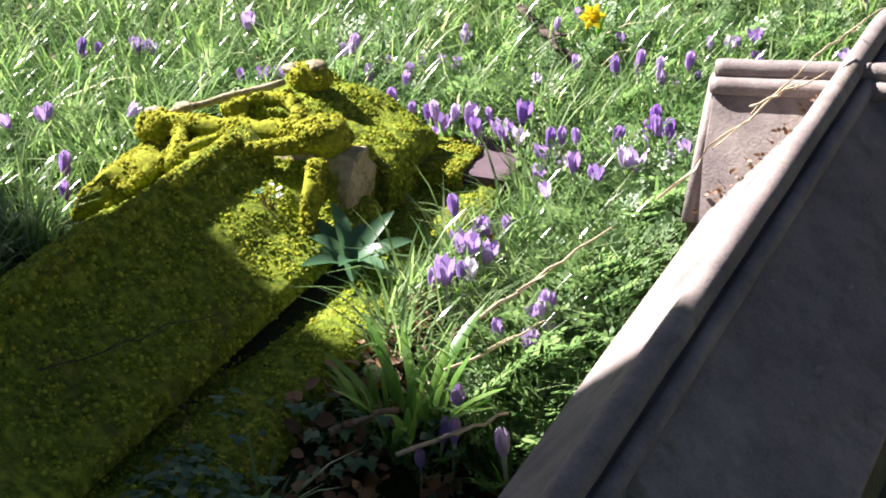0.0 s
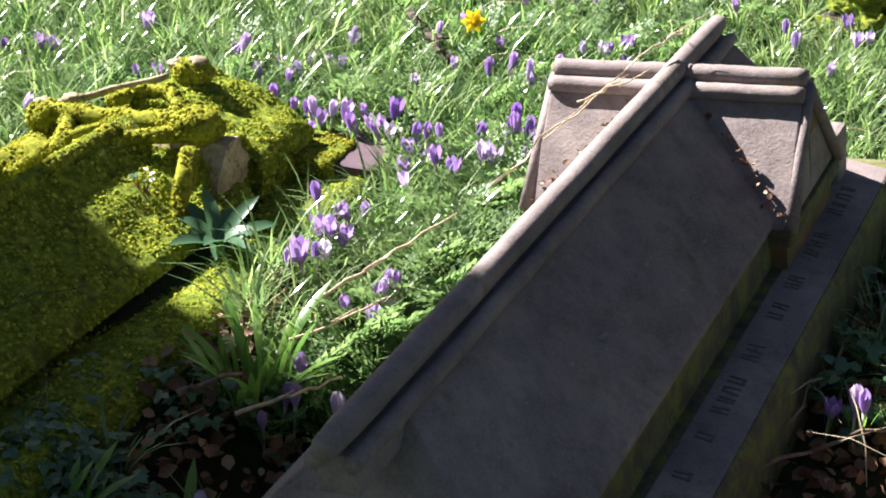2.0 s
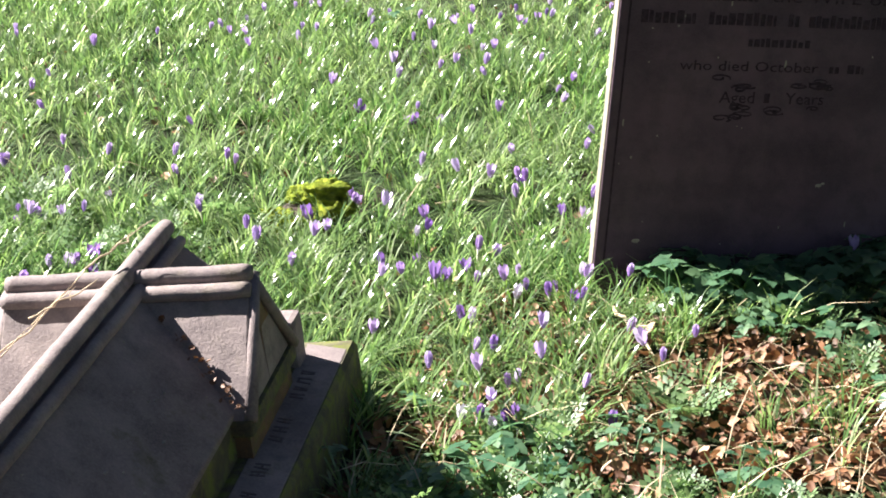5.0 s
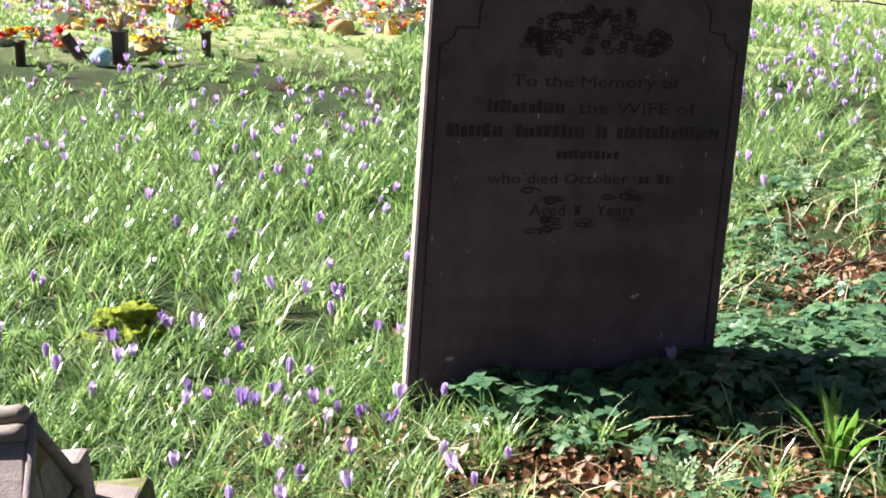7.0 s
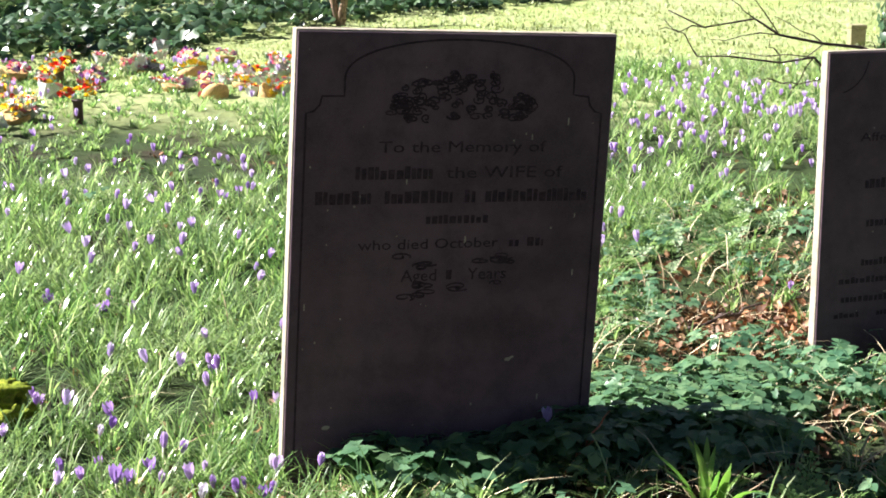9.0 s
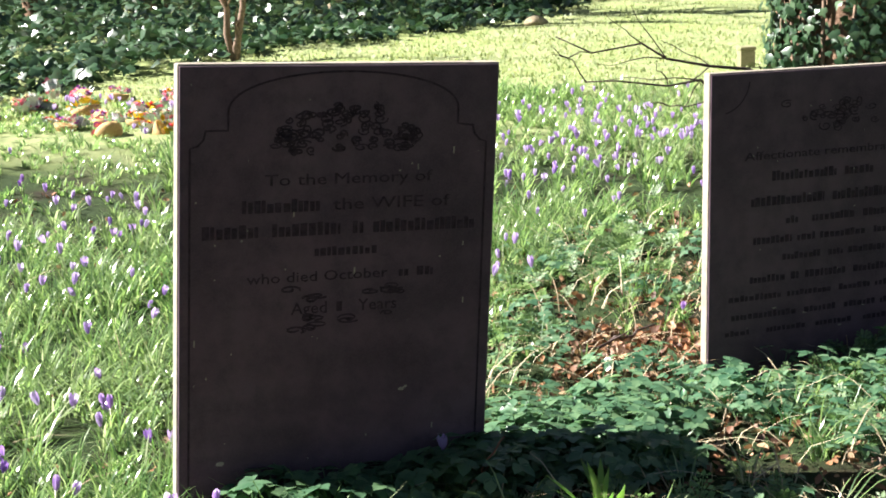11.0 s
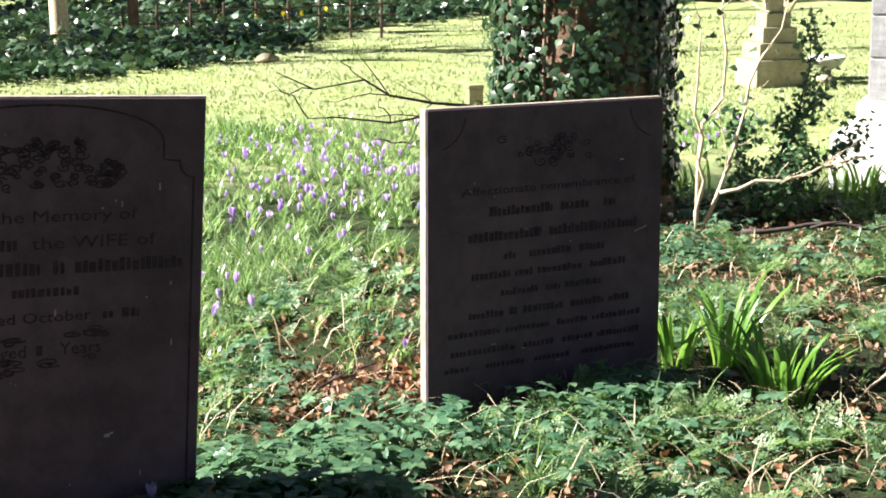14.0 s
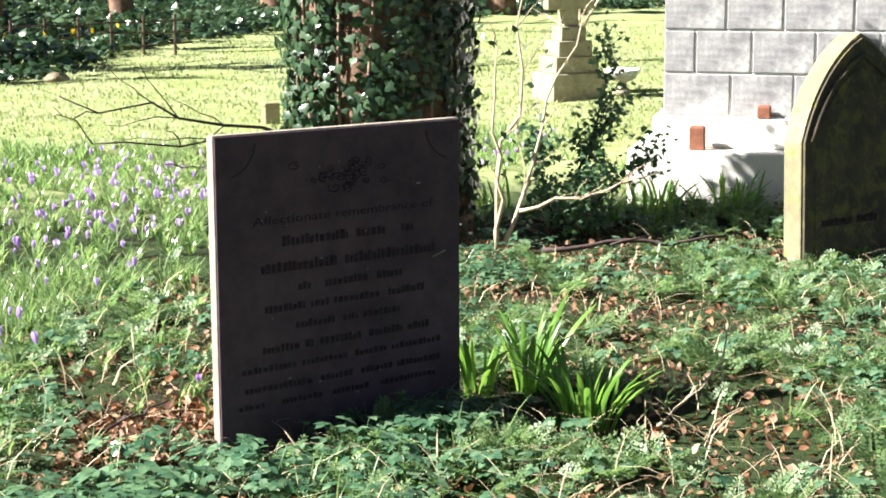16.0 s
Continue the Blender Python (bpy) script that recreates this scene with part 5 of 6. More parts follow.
def stump():
    top = thing("tree_stump", "small rotten stump capped with bright moss", "stump", pose(-0.955, 4.59, -0.012) @ Matrix.Scale(0.92, 4))
    part("wood", lump((0, 0, 0.02), (0.11, 0.085, 0.06), 6, 0.3, 3), M_TWIG_DARK, top, "", True)
    for k, (x, y, z, s) in enumerate(((-0.085, -0.05, 0.045, 0.062), (0.045, 0.02, 0.120, 0.066), (0.05, -0.05, 0.070, 0.058), (-0.03, 0.03, 0.100, 0.040), (-0.03, -0.085, 0.035, 0.055), (0.10, -0.02, 0.085, 0.040), (-0.105, 0.01, 0.035, 0.045))):
        part("moss_cushion", rough_up(lump((x, y, z), (s, s * 0.9, s * 0.55), k + 3, 0.6, 3), 0.010, 60, 1), M_MOSS, top, "bright green moss cushion", True)


stump()

# fallen twigs and stalks
TWIGS = [
    ("dark knobbly fallen branch lying in the grass", (-1.90, 4.03, 0.08), (-1.55, 3.70, 0.06), 0.012, M_TWIG_DARK, 0.03),
    ("dry pale stalk slanting through the crocus leaves", (-1.294, 2.612, 0.06), (-1.18, 2.91, 0.13), 0.0035, M_TWIG_PALE, 0.015),
    ("thin dry stalk low among the crocuses", (-1.265, 2.50, 0.05), (-1.18, 2.714, 0.06), 0.003, M_TWIG_PALE, 0.02),
    ("dry bent stalk lying across the tomb's cross", (-1.06, 2.80, 0.25), (-0.905, 3.02, 0.43), 0.0025, M_TWIG_PALE, 0.02),
    ("dry bent stalk hooked over the tomb's ridge", (-0.97, 2.93, 0.37), (-0.865, 2.98, 0.43), 0.0022, M_TWIG_PALE, 0.03),
    ("dry stalk tip resting above the tomb", (-0.905, 3.02, 0.43), (-0.855, 3.22, 0.46), 0.002, M_TWIG_PALE, 0.03),
    ("thin twig lying on the leaf litter", (-0.53, 2.48, 0.03), (-0.26, 2.82, 0.06), 0.004, M_TWIG, 0.02),
    ("forked twig beside the tomb's plinth", (-0.496, 2.64, 0.03), (-0.477, 2.95, 0.06), 0.003, M_TWIG, 0.03),
    ("dry stalk lying in the litter below the headstone", (-0.10, 4.05, 0.05), (0.02, 3.82, 0.02), 0.005, M_TWIG_PALE, 0.03),
    ("reddish twig against the foot of the headstone", (0.46, 4.26, 0.02), (0.57, 4.33, 0.16), 0.003, M_RUST, 0.05),
    ("long dry stalk lying among herbs", (2.36, 5.02, 0.04), (2.76, 5.42, 0.10), 0.005, M_TWIG_PALE, 0.02),
    ("standing broken dry stalk", (2.72, 5.38, 0.0), (2.78, 5.46, 0.20), 0.004, M_TWIG_PALE, 0.02),
    ("dark stick lying before the headstone", (0.86, 5.42, 0.04), (1.10, 5.62, 0.06), 0.006, M_TWIG_DARK, 0.03),
    ("fallen branch lying across the shade", (2.85, 7.30, 0.08), (3.65, 7.25, 0.10), 0.012, M_TWIG_DARK, 0.02),
    ("thin dry stalk on the mossy slab", (-1.70, 2.12, 0.125), (-1.60, 2.42, 0.10), 0.0012, M_TWIG_DARK, 0.03),
    ("curled bark strip lying in the hollow", (-1.34, 2.30, 0.03), (-1.27, 2.37, 0.05), 0.007, M_TWIG, 0.05),
    ("pale grey twig lying in the hollow", (-1.22, 2.28, 0.04), (-1.12, 2.42, 0.06), 0.004, M_TWIG_PALE, 0.03),
    ("thin bent twig over the moss", (-1.60, 2.30, 0.06), (-1.47, 2.14, 0.03), 0.0012, M_TWIG, 0.06),
]
for n, (label, a, b, rad, material, stray) in enumerate(TWIGS):
    bm = tube(wiggle(a, b, 9, stray, 500 + n), np.linspace(rad, rad * 0.55, 10), 6)
    d = Vector(b) - Vector(a)
    for k in (0.35, 0.6):
        p = Vector(a).lerp(Vector(b), k)
        tube(wiggle(p, p + d * 0.16 + Vector((0.03, -0.02, 0.03)) * (1 if k < 0.5 else -1), 3, 0.04, 700 + n), [rad * 0.6, rad * 0.5, rad * 0.4, rad * 0.25], 5, bm)
    tagged(part("twig", bm, material, None, "", True), label, "twig", "fallen twigs")


# ---- crocuses ----
def petal_set(open_, size):
    """Points and triangles of six petals round a goblet."""
    v, f = [], []
    for k in range(6):
        a = math.radians(60 * k + (30 if k % 2 else 0) * 0.3)
        inner = 0.85 if k % 2 else 1.0
        base = len(v)
        for t, rad, wid, h in ((0.0, 0.10, 0.06, 0.0), (0.4, 0.24 + 0.15 * open_, 0.23, 0.38), (0.75, 0.27 + 0.4 * open_, 0.22, 0.78), (1.0, 0.17 + 0.75 * open_, 0.03, 1.0)):
            rr = rad * size * inner
            for s in (-1, 1):
                v.append((rr * math.cos(a) - s * wid * size * math.sin(a), rr * math.sin(a) + s * wid * size * math.cos(a), h * size * (1.42 - 0.35 * open_)))
        for q in range(3):
            i = base + 2 * q
            f += [(i, i + 1, i + 2), (i + 1, i + 3, i + 2)]
    return np.array(v), np.array(f)


def crocus_kind(n):
    o, s, hh = ((0.05, 0.036, 0.075), (0.25, 0.034, 0.07), (0.6, 0.036, 0.065), (0.0, 0.03, 0.085), (0.35, 0.04, 0.08))[n]
    top = thing("crocus", "", "crocus", pose(0, 0, 0), "crocuses in bloom")
    v, f = petal_set(o, s)
    ob = new("flower", fast_mesh("flower", v + np.array([0.006, 0, hh]), f, M_PURPLE))
    ob.parent = top
    part("stem", tube([(0, 0, -0.01), (0.004, 0, hh * 0.5), (0.006, 0, hh + 0.003)], [0.0028, 0.0026, 0.004], 6), M_STEM, top, "pale stem", True)
    part("stigma", tube([(0.006, 0, hh + 0.004), (0.006, 0.001, hh + s * 0.6)], [0.001, 0.002], 5), M_ORANGE, top, "orange stigma")
    for k in range(4):
        ob = new("leaf", strap_leaf(0.11, 0.004, 0.36, ("croc", 0.11)))
        ob.parent = top
        ob.matrix_basis = pose(0, 0, 0, 0, 0, 90 * k + 20 * n)
    return top


LABELS = ["closed purple crocus bud in the grass", "half-open lilac crocus in the grass", "wide-open purple crocus in the grass", "slim pale crocus bud in the grass", "large half-open violet crocus in the grass"]
crocs = [tagged(crocus_kind(n), LABELS[n]) for n in range(5)]
BY_MOSS = [(-1.73, 3.37), (-1.71, 3.32), (-1.63, 3.34), (-1.6, 3.35), (-1.56, 3.34), (-1.46, 3.2), (-1.45, 3.28), (-1.42, 3.27), (-1.37, 3.2), (-1.46, 2.91), (-1.44, 2.93), (-1.41, 2.94), (-1.39, 2.83), (-1.38, 2.82), (-1.22, 2.68), (-1.23, 2.72), (-1.2, 2.73), (-1.18, 2.69), (-1.24, 2.38), (-1.24, 2.51), (-1.12, 2.43), (-1.33, 3.42), (-1.28, 3.43), (-1.27, 3.36), (-1.29, 3.27), (-1.39, 3.36), (-1.83, 3.33), (-1.41, 3.7), (-1.41, 3.8), (-1.68, 3.63), (-1.9, 3.68), (-1.92, 3.59), (-1.97, 3.49), (-2.09, 3.59), (-2.37, 3.59), (-2.51, 3.43), (-2.64, 3.32), (-2.4, 2.96), (-2.25, 2.8), (-2.15, 2.72), (-2.17, 3.4), (-1.61, 3.94), (-1.22, 2.17), (-1.37, 2.71), (-0.41, 2.72), (-1.49, 3.75), (-1.39, 4.08)]
BY_TOMB = [(-0.60, 4.17), (-0.51, 4.09), (-0.46, 4.20), (-0.91, 4.49), (-0.86, 4.68), (-0.35, 4.14), (-0.33, 4.05), (-0.24, 4.07), (-0.18, 4.08), (-0.58, 3.73), (-0.32, 3.62), (-0.33, 3.75), (-0.26, 3.57), (-0.32, 3.34), (-0.30, 3.33), (-0.04, 3.40), (-0.23, 3.41), (-0.25, 3.35), (-0.87, 5.56), (-0.80, 5.58), (-0.63, 4.50), (-0.94, 4.69), (-0.45, 4.94), (-1.30, 4.95), (-1.64, 4.67), (-1.50, 4.59), (-1.18, 4.43), (-1.38, 4.06), (-1.62, 4.41), (-1.66, 4.37), (-0.40, 3.87)]
BY_STONE = [(-0.59, 4.25), (-0.50, 4.17), (-0.45, 4.27), (-0.34, 4.20), (-0.31, 4.13), (-0.23, 4.14), (-0.17, 4.16), (-0.89, 4.54), (-0.45, 4.96), (1.22, 5.86), (-1.41, 8.35), (-0.89, 7.24), (-0.83, 7.29), (-0.77, 7.18), (-0.74, 7.24), (-0.89, 5.56), (-1.07, 5.66), (-0.85, 4.71), (-0.62, 4.54), (-0.28, 4.68)]
r = random.Random(6)
made_crocus = 0
for spots, extra, size in ((BY_MOSS, 2, 1.0), (BY_TOMB, 1, 0.85), (BY_STONE, 1, 0.8)):
    for x, y in spots:
        for k in range(1 + r.randint(0, extra)):
            px, py = x + (0.028 * r.gauss(0, 1) if k else 0), y + (0.03 * r.gauss(0, 1) if k else 0)
            z = float(ground_z(px, py))
            m = pose(px, py, z, r.uniform(-14, 14), r.uniform(-14, 14), r.uniform(0, 360)) @ Matrix.Scale(size * r.uniform(0.8, 1.12), 4)
            if made_crocus < 5:
                crocs[made_crocus].matrix_basis = m
            else:
                copy_thing(crocs[r.choice((0, 0, 1, 1, 2, 3, 3, 4))], m)
            made_crocus += 1


def crocus_meadow():
    pieces = []
    x, y = plan_points(9000, 2.6, 11.2, 0.62)
    patch = np.sin(x * 1.9 + 1.0) * np.cos(y * 1.5 + x) + 0.6 * np.sin(x * 4.1 - y * 3.3) + rng.normal(0, 0.5, len(x))
    band = np.exp(-(((x - 1.2 - 0.25 * (y - 8)) / 0.9) ** 2 + ((y - 8.8) / 1.6) ** 2))
    keep = (rng.uniform(0, 1, len(x)) < np.clip(0.12 + 0.12 * (y < 5) + 0.16 * patch + 0.34 * band, 0, 1)) & (x < herb_edge(y) + 0.1) & ~blocked(x, y)
    x, y = x[keep], y[keep]
    n = len(x)
    kind = rng.integers(0, 3, n)
    for q, (o, s) in enumerate(((0.0, 0.025), (0.15, 0.027), (0.4, 0.028))):
        v, f = petal_set(o, s)
        pick = kind == q
        h = rng.uniform(0.055, 0.105, pick.sum())
        pos = np.stack([x[pick], y[pick], ground_z(x[pick], y[pick]) + h], -1)
        pieces.append(scatter(v, f, turns(pick.sum(), None, 0.22, (0.8, 1.15)), pos))
    v, f = gather(pieces)
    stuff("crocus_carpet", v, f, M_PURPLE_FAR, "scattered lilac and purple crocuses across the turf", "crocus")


crocus_meadow()


# ---- turf, herbs and leaf litter ----
def turf():
    pieces = []
    for n, each, y0, y1, power, ln, wd in ((4700, 20, 1.7, 4.6, 0.75, 0.135, 0.0040), (6200, 18, 4.6, 7.6, 0.7, 0.125, 0.0048), (5000, 15, 7.6, 11.6, 0.7, 0.125, 0.0070)):
        x, y = plan_points(n, y0, y1, power)
        over = x - herb_edge(y)
        chance = np.where(over < 0, 1.0, 0.16 * np.exp(-np.maximum(over, 0) / 0.8))
        chance = np.where((x > -1.6) & (x < -0.9) & (y < 2.58), 0.10 * chance, chance)
        chance = np.where((x > -0.85) & (x < 0.1) & (y > 1.7) & (y < 3.35), 0.22 * chance, chance)
        keep = (rng.uniform(0, 1, n) < chance) & ~blocked(x, y)
        size = rng.uniform(0.02, 0.075, keep.sum()) * (1 + 0.4 * np.sin(x[keep] * 2.1) * np.cos(y[keep] * 1.7))
        x, y, yaw, bend, own = tussocks(x[keep], y[keep], size, each)
        free = ~blocked(x, y)
        x, y, yaw, bend, own = x[free], y[free], yaw[free], bend[free], own[free]
        p = np.stack([x, y, ground_z(x, y) - 0.005], -1)
        m = len(x)
        length = ln * rng.uniform(0.45, 1.25, m) * (0.55 + 9.0 * size[own])
        length = np.where((y > 7.9) & (x < -0.9), 0.45, 1.0) * length
        pieces.append(blades(p, length, wd * rng.uniform(0.6, 1.5, m), bend, yaw))
    # thinner turf all round
    n = 4600
    x, y = rng.uniform(-9, 9, n), rng.uniform(-4, 11.5, n)
    outside = (x < -1.0 * (y - 0.5) - 0.2) | (x > 0.5 + 0.66 * (y - 0.8) + 0.25) | (y < 1.7)
    clear = (x - 0.2) ** 2 + (y - 0.6) ** 2 > 0.5
    keep = outside & clear & ~blocked(x, y) & ~((x > -1.7) & (x < -0.2) & (y > 1.2) & (y < 3.0))
    x, y, yaw, bend, own = tussocks(x[keep], y[keep], np.full(keep.sum(), 0.09), 8)
    m = len(x)
    p = np.stack([x, y, ground_z(x, y) - 0.005], -1)
    pieces.append(blades(p, rng.uniform(0.06, 0.16, m), rng.uniform(0.006, 0.013, m), bend, yaw))
    v, f = gather(pieces)
    stuff("turf_grass", v, f, M_GRASS, "long tufted green grass and crocus leaves in sun", "grass")
    n = 42000
    y = 10.8 + 11 * rng.uniform(0, 1, n) ** 1.3
    x = rng.uniform(-0.35, 0.64, n) * y
    keep = (y < wood_front(x) + 0.3) & ~blocked(x, y)
    x, y = x[keep], y[keep]
    p = np.stack([x, y, ground_z(x, y) - 0.004], -1)
    m = len(x)
    v, f = blades(p, rng.uniform(0.02, 0.05, m), rng.uniform(0.008, 0.016, m), rng.uniform(0.2, 1.0, m), rng.uniform(0, 6.28, m))
    stuff("lawn_grass", v, f, M_LAWN, "short sunlit yellow-green lawn grass", "grass")


turf()


def leaflet(length, width, cup=0.18):
    """A toothed, folded leaflet along +y."""
    out = [(0, 0), (-0.34, 0.18), (-0.46, 0.36), (-0.36, 0.52), (-0.34, 0.66), (-0.14, 0.84), (0, 1.0), (0.14, 0.84), (0.34, 0.66), (0.36, 0.52), (0.46, 0.36), (0.34, 0.18)]
    v = [(x * width, y * length, cup * abs(x) * width - 0.12 * y * y * length) for x, y in out] + [(0, 0.5 * length, -0.03 * length)]
    f = [(12, k, (k + 1) % 12) for k in range(12)]
    return np.array(v), np.array(f)


def place(v, m):
    return v @ np.array(m.to_3x3()).T + np.array(m.translation)


def herb_template(seed, stems=7, size=1.0):
    """A low plant of three-part leaves on short stalks."""
    r = random.Random(seed)
    pieces = []
    lv, lf = leaflet(0.034 * size, 0.030 * size)
    for k in range(stems):
        a = 360 * k / stems + r.uniform(-25, 25)
        reach, h = r.uniform(0.02, 0.075) * size, r.uniform(0.035, 0.10) * size
        tip = pose(reach * math.cos(radians(a)), reach * math.sin(radians(a)), h, 0, 0, a - 90) @ pose(0, 0, 0, r.uniform(-35, 5), r.uniform(-15, 15), 0)
        for turn in (0, 82, -82):
            pieces.append((place(lv * (1.0 if turn == 0 else 0.85), tip @ pose(0, 0.004, 0, 0, 0, turn)), lf))
        e = Vector((-math.sin(radians(a)), math.cos(radians(a)), 0)) * 0.0012
        p = tip.translation
        pieces.append((np.array([-e, e, p + e, p - e]), np.array([(0, 1, 2), (0, 2, 3)])))
    return gather(pieces)


def fern_template(seed, fronds=6, size=1.0):
    """A low plant of finely divided, feathery leaves."""
    r = random.Random(seed)
    pieces = []
    tri = np.array([(0, 0, 0), (-0.28, 0.55, 0.03), (0, 1.0, -0.05), (0.28, 0.55, 0.03)])
    tf = np.array([(0, 1, 2), (0, 2, 3)])
    for k in range(fronds):
        a = 360 * k / fronds + r.uniform(-25, 25)
        ln, up = r.uniform(0.06, 0.11) * size, r.uniform(20, 65)
        fr = pose(0, 0, 0.01, 0, 0, a - 90) @ pose(0, 0, 0, up, 0, 0)
        for q in range(6):
            t = 0.3 + 0.7 * q / 5
            sz = 0.034 * size * (1.15 - t * 0.75)
            for side in (-1, 1):
                root = fr @ pose(0, ln * t, -0.25 * ln * t * t, r.uniform(-12, 12), 0, side * -58)
                pieces.append((place(tri * sz * 0.8, root @ pose(0, sz * 0.55, 0, 0, 0, 0)), tf))
                for s2 in (-1, 1):
                    pieces.append((place(tri * sz * 0.55, root @ pose(0, sz * 0.25, 0, 0, 0, s2 * 50)), tf))
        pieces.append((place(tri * 0.016 * size, fr @ pose(0, ln, -0.25 * ln, 0, 0, 0)), tf))
        e = Vector((-math.sin(radians(a)), math.cos(radians(a)), 0)) * 0.001
        p = (fr @ pose(0, ln, -0.25 * ln)).translation
        pieces.append((np.array([-e, e, p + e, p - e]), np.array([(0, 1, 2), (0, 2, 3)])))
    return gather(pieces)


def spread(name, templates, x, y, z, scale, material, label, category, tilt=0.15):
    pieces = []
    kind = rng.integers(0, len(templates), len(x))
    for q, (tv, tf) in enumerate(templates):
        k = kind == q
        if k.any():
            pieces.append(scatter(tv, tf, turns(k.sum(), None, tilt, scale), np.stack([x[k], y[k], z[k]], -1)))
    v, f = gather(pieces)
    return stuff(name, v, f, material, label, category)


HERBS = [herb_template(s) for s in range(5)]
FERNS = [fern_template(s + 20) for s in range(5)]


def herb_carpet():
    # light herbs beyond the turf
    x, y = plan_points(17000, 2.7, 8.6, 0.8)
    over = x - herb_edge(y)
    lumpy = np.sin(x * 3.3 + y * 1.7) * np.cos(y * 2.9 - x) + 0.5 * np.sin(x * 8 + y * 6)
    chance = np.where(over > 0, 0.30 + 0.42 * lumpy, 0.05 * np.exp(over / 0.4))
    bare = np.exp(-(((x - 0.15) / 0.55) ** 2 + ((y - 3.95) / 0.16) ** 2)) + 0.75 * np.exp(-(((x + 0.15) / 0.5) ** 2 + ((y - 3.5) / 0.3) ** 2)) + np.exp(-(((x - 1.0) / 0.3) ** 2 + ((y - 5.55) / 0.3) ** 2))
    keep = (rng.uniform(0, 1, len(x)) < chance * (1 - 0.9 * np.minimum(bare, 1))) & ~blocked(x, y)
    x, y = x[keep], y[keep]
    half = rng.uniform(0, 1, len(x)) < 0.55 + 0.35 * np.sin(x * 2.1 - y * 1.3) - 0.45 * (y < 3.9)
    spread("herb_carpet", HERBS, x[half], y[half], ground_z(x[half], y[half]), (0.5, 1.05), M_HERB, "low fresh green three-leaved herbs over leaf litter", "herbs")
    spread("feathery_herbs", FERNS, x[~half], y[~half], ground_z(x[~half], y[~half]), (0.55, 1.25), M_FERN, "pale feathery leaves of low cow parsley", "herbs")
    # taller growth round the feet of the headstones, coloured darker for their shade
    n = 130
    u = rng.uniform(0.1, 0.95, n)
    x = -0.173 + 0.70 * u + 0.15 + rng.normal(0, 0.05, n)
    y = 4.228 + 0.285 * u - 0.03 - np.abs(rng.normal(0, 0.06, n)) + 0.03
    x2 = 0.60 + 0.36 * rng.uniform(0, 1, 170) + rng.normal(0, 0.05, 170)
    y2 = 4.42 + 0.42 * rng.uniform(0, 1, 170) + rng.normal(0, 0.05, 170)
    x3 = 1.15 + 0.80 * rng.uniform(0, 1, 45)
    y3 = 5.06 + 0.40 * (x3 - 1.15) - np.abs(rng.normal(0, 0.12, 45)) - 0.06
    x, y = np.concatenate([x, x2]), np.concatenate([y, y2])
    keep = ~blocked(x, y)
    x, y = x[keep], y[keep]
    free = ~blocked(x3, y3)
    x3, y3 = x3[free], y3[free]
    spread("foot_herbs", HERBS, x3, y3, ground_z(x3, y3), (0.7, 1.25), M_HERB, "fresh green herbs at the foot of the square headstone", "herbs")
    spread("shade_toned_herbs", HERBS, x, y, ground_z(x, y), (0.75, 1.35), M_HERB_DARK, "green herbs coloured darker for the shade of the headstones", "herbs")
    # feathery growth along the tomb and in the hollow
    n = 170
    t = rng.uniform(0, 1, n)
    x = -1.17 - 0.05 * t + rng.normal(0, 0.05, n)
    y = 2.45 + 0.80 * t + rng.normal(0, 0.05, n)
    x2, y2 = rng.uniform(-2.4, -1.1, 190), rng.uniform(3.1, 4.6, 190)
    x, y = np.concatenate([x, x2]), np.concatenate([y, y2])
    keep = ~blocked(x, y)
    x, y = x[keep], y[keep]
    spread("cow_parsley", FERNS, x, y, ground_z(x, y), (0.7, 1.3), M_FERN, "pale feathery cow parsley leaves among the crocuses", "herbs")
    n = 560
    x, y = rng.uniform(-1.5, -0.95, n), rng.uniform(1.6, 2.5, n)
    keep = (rng.uniform(0, 1, n) < np.where(y < 2.16, 0.95, 0.12))
    keep &= x < -0.98
    x, y = x[keep], y[keep]
    spread("hollow_herbs", HERBS, x, y, ground_z(x, y) + 0.01, (0.35, 0.65), M_HERB_DARK, "small herbs coloured darker for the shaded hollow between the tombs", "herbs")


herb_carpet()


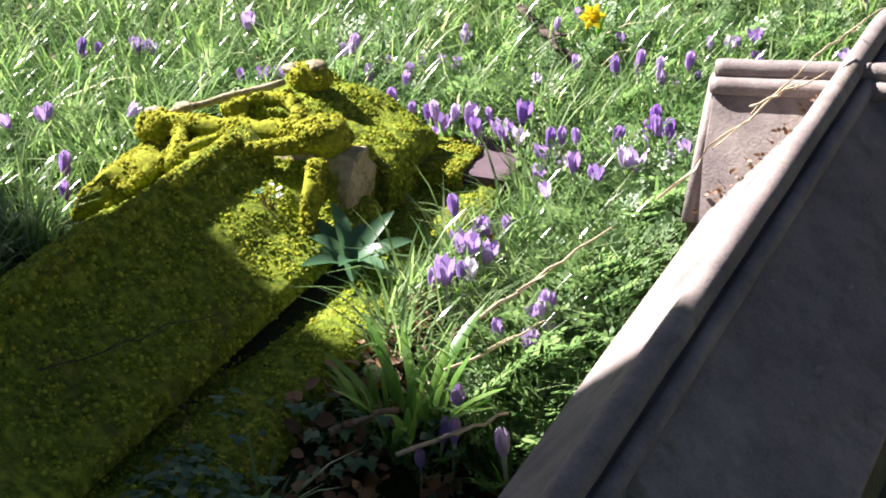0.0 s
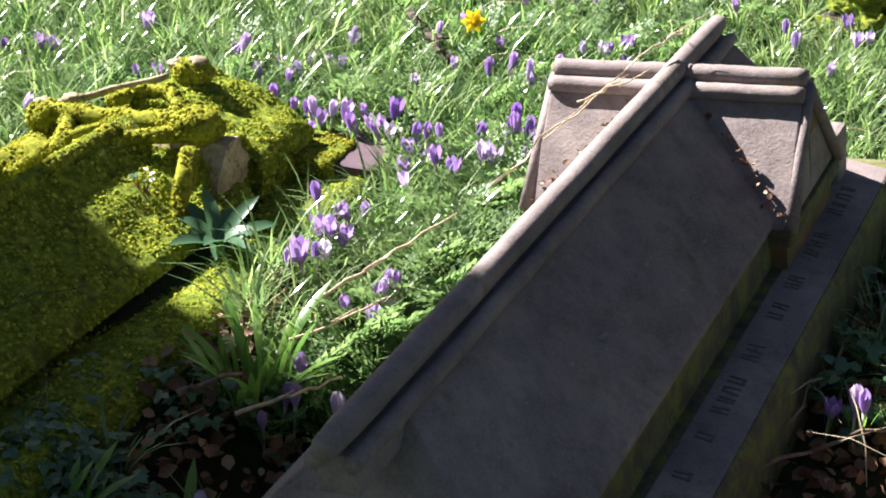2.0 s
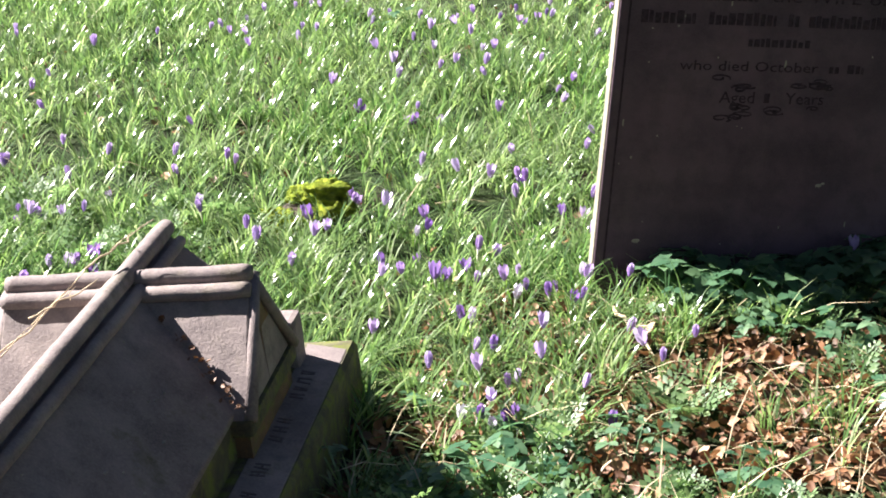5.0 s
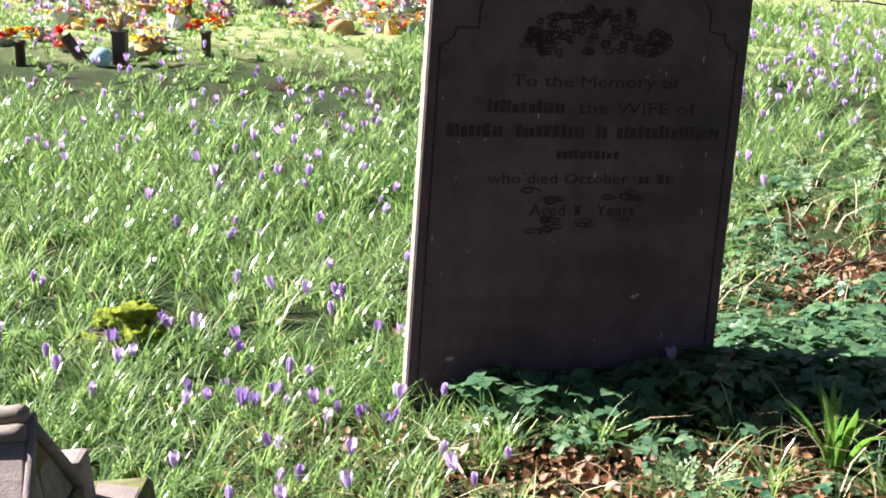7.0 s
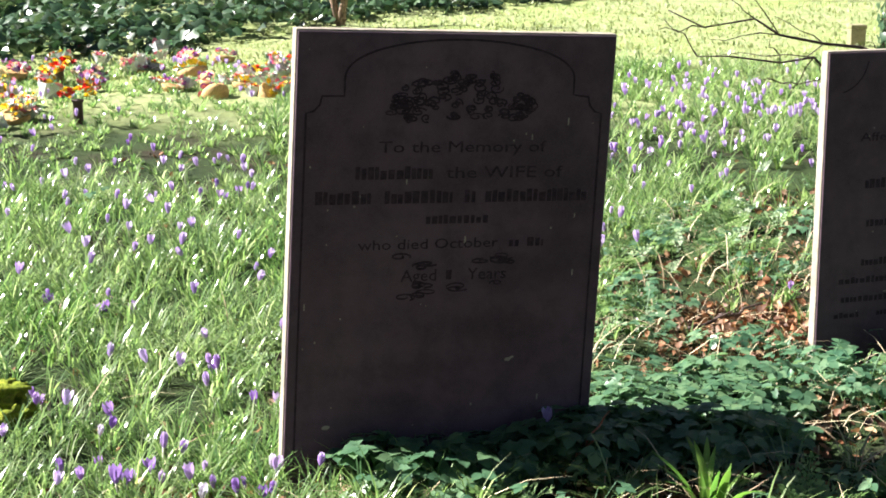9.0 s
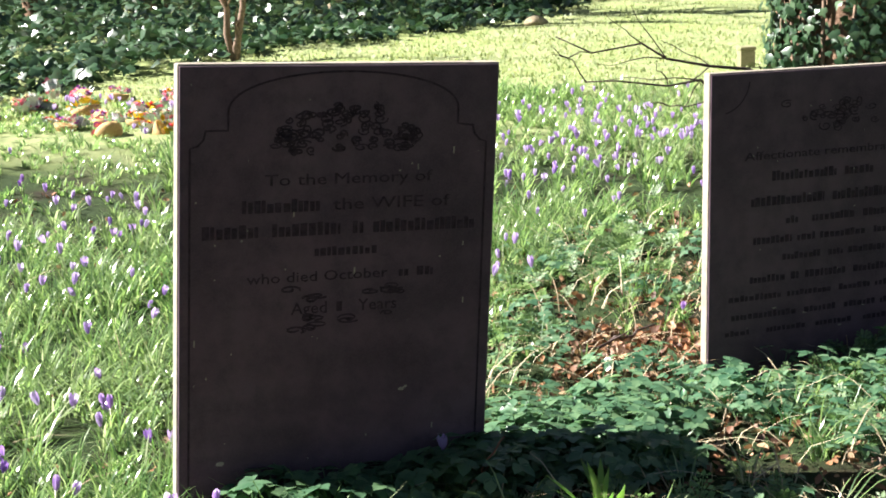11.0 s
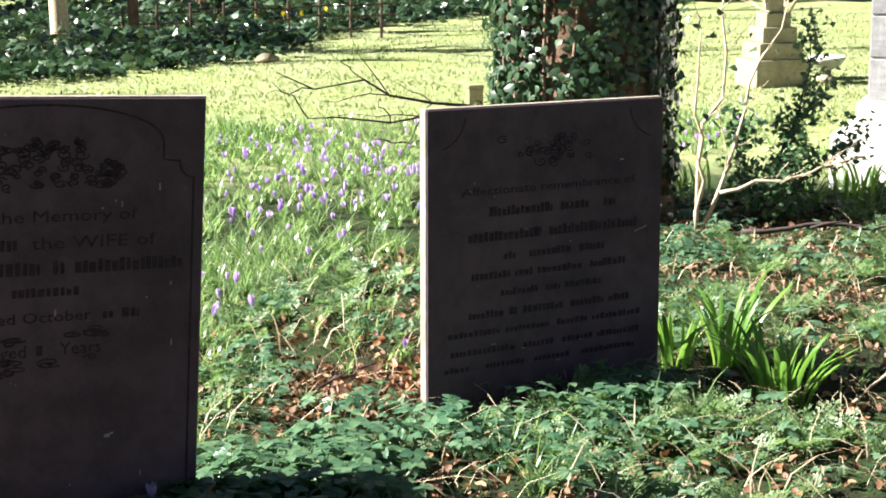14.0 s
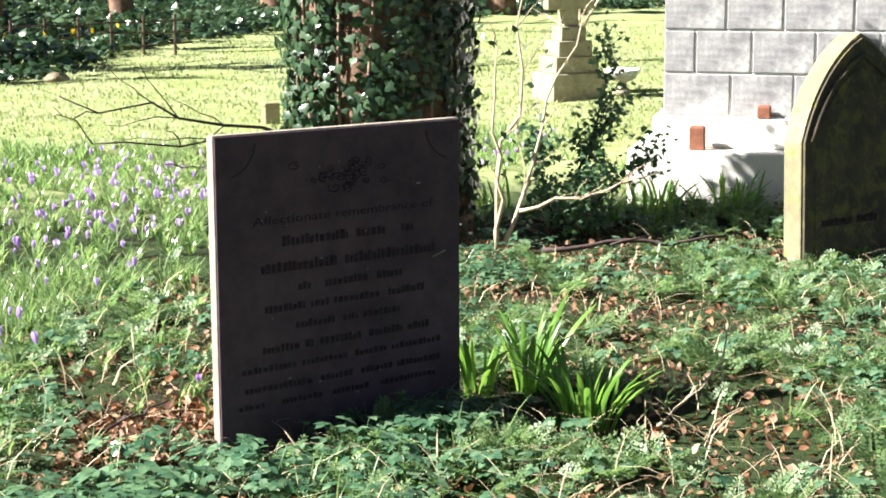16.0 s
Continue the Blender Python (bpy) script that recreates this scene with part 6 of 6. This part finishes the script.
def litter():
    lv = np.array([(0, 0, 0.0), (-0.38, 0.35, 0.16), (-0.30, 0.75, 0.10), (0, 1.0, 0.02), (0.30, 0.75, 0.16), (0.38, 0.35, 0.08), (0, 0.5, -0.06)])
    lf = np.array([(6, k, k + 1) for k in range(5)] + [(6, 5, 0)])
    x, y = plan_points(52000, 2.2, 8.4, 0.8)
    over = x - herb_edge(y)
    keep = (rng.uniform(0, 1, len(x)) < np.where(over > -0.15, 0.62, 0.05)) & ~blocked(x, y)
    x, y = x[keep], y[keep]
    n2 = 900
    x = np.concatenate([x, rng.uniform(-1.45, -1.0, n2), rng.uniform(-0.8, 0.1, 2200), rng.uniform(-0.5, 0.75, 3200), rng.uniform(0.75, 1.25, 900)])
    y = np.concatenate([y, rng.uniform(2.05, 2.75, n2), rng.uniform(2.1, 3.4, 2200), rng.uniform(3.3, 4.2, 3200), rng.uniform(5.2, 5.8, 900)])
    keep = ~blocked(x, y)
    x, y = x[keep], y[keep]
    n = len(x)
    pos = np.stack([x, y, ground_z(x, y) + rng.uniform(0.002, 0.03, n)], -1)
    v, f = scatter(lv, lf, turns(n, None, 0.6, (0.012, 0.036)), pos)
    stuff("leaf_litter", v, f, M_LITTER, "russet dead leaves strewn on the ground", "leaf litter")
    n = 6500
    x, y = plan_points(n, 2.6, 7.5, 0.8)
    keep = ((x - herb_edge(y) > -0.1) | (rng.uniform(0, 1, n) < 0.08)) & ~blocked(x, y)
    x, y = x[keep], y[keep]
    p = np.stack([x, y, ground_z(x, y) + 0.01], -1)
    m = len(x)
    v, f = blades(p, rng.uniform(0.05, 0.2, m), rng.uniform(0.0015, 0.004, m), rng.uniform(0.9, 1.4, m), rng.uniform(0, 6.28, m))
    stuff("dry_stalks", v, f, M_STRAW, "dry straw-coloured stalks among the herbs", "dry stalks")


litter()

# dead leaves caught in the angles of the tomb
r = random.Random(31)
lv = [(0, 0, 0.0), (-0.38, 0.35, 0.16), (-0.30, 0.75, 0.10), (0, 1.0, 0.02), (0.30, 0.75, 0.16), (0.38, 0.35, 0.08), (0, 0.5, -0.06)]
leaf_me = fast_mesh("dead_leaf", np.array(lv), np.array([(6, k, k + 1) for k in range(5)] + [(6, 5, 0)]), M_LITTER)
for n in range(90):
    t = r.random() if n < 75 else 0.55 + 0.45 * r.random()
    side = -1 if n < 55 else 1
    p = Vector((side * (0.03 + 0.185 * t), -0.03 - 0.132 * t, -0.030 - 0.168 * t))
    w = TOMB @ (p + Vector((r.uniform(-0.012, 0.012), r.uniform(-0.014, 0.004), 0.004)))
    ob = new("dead_leaf", leaf_me)
    ob.matrix_world = pose(w.x, w.y, w.z, r.uniform(-50, 50), r.uniform(-50, 50), r.uniform(0, 360)) @ Matrix.Scale(r.uniform(0.008, 0.015), 4)
    tagged(ob, "small russet dead leaf caught on the tomb", "leaf", "dead leaves on the tomb")
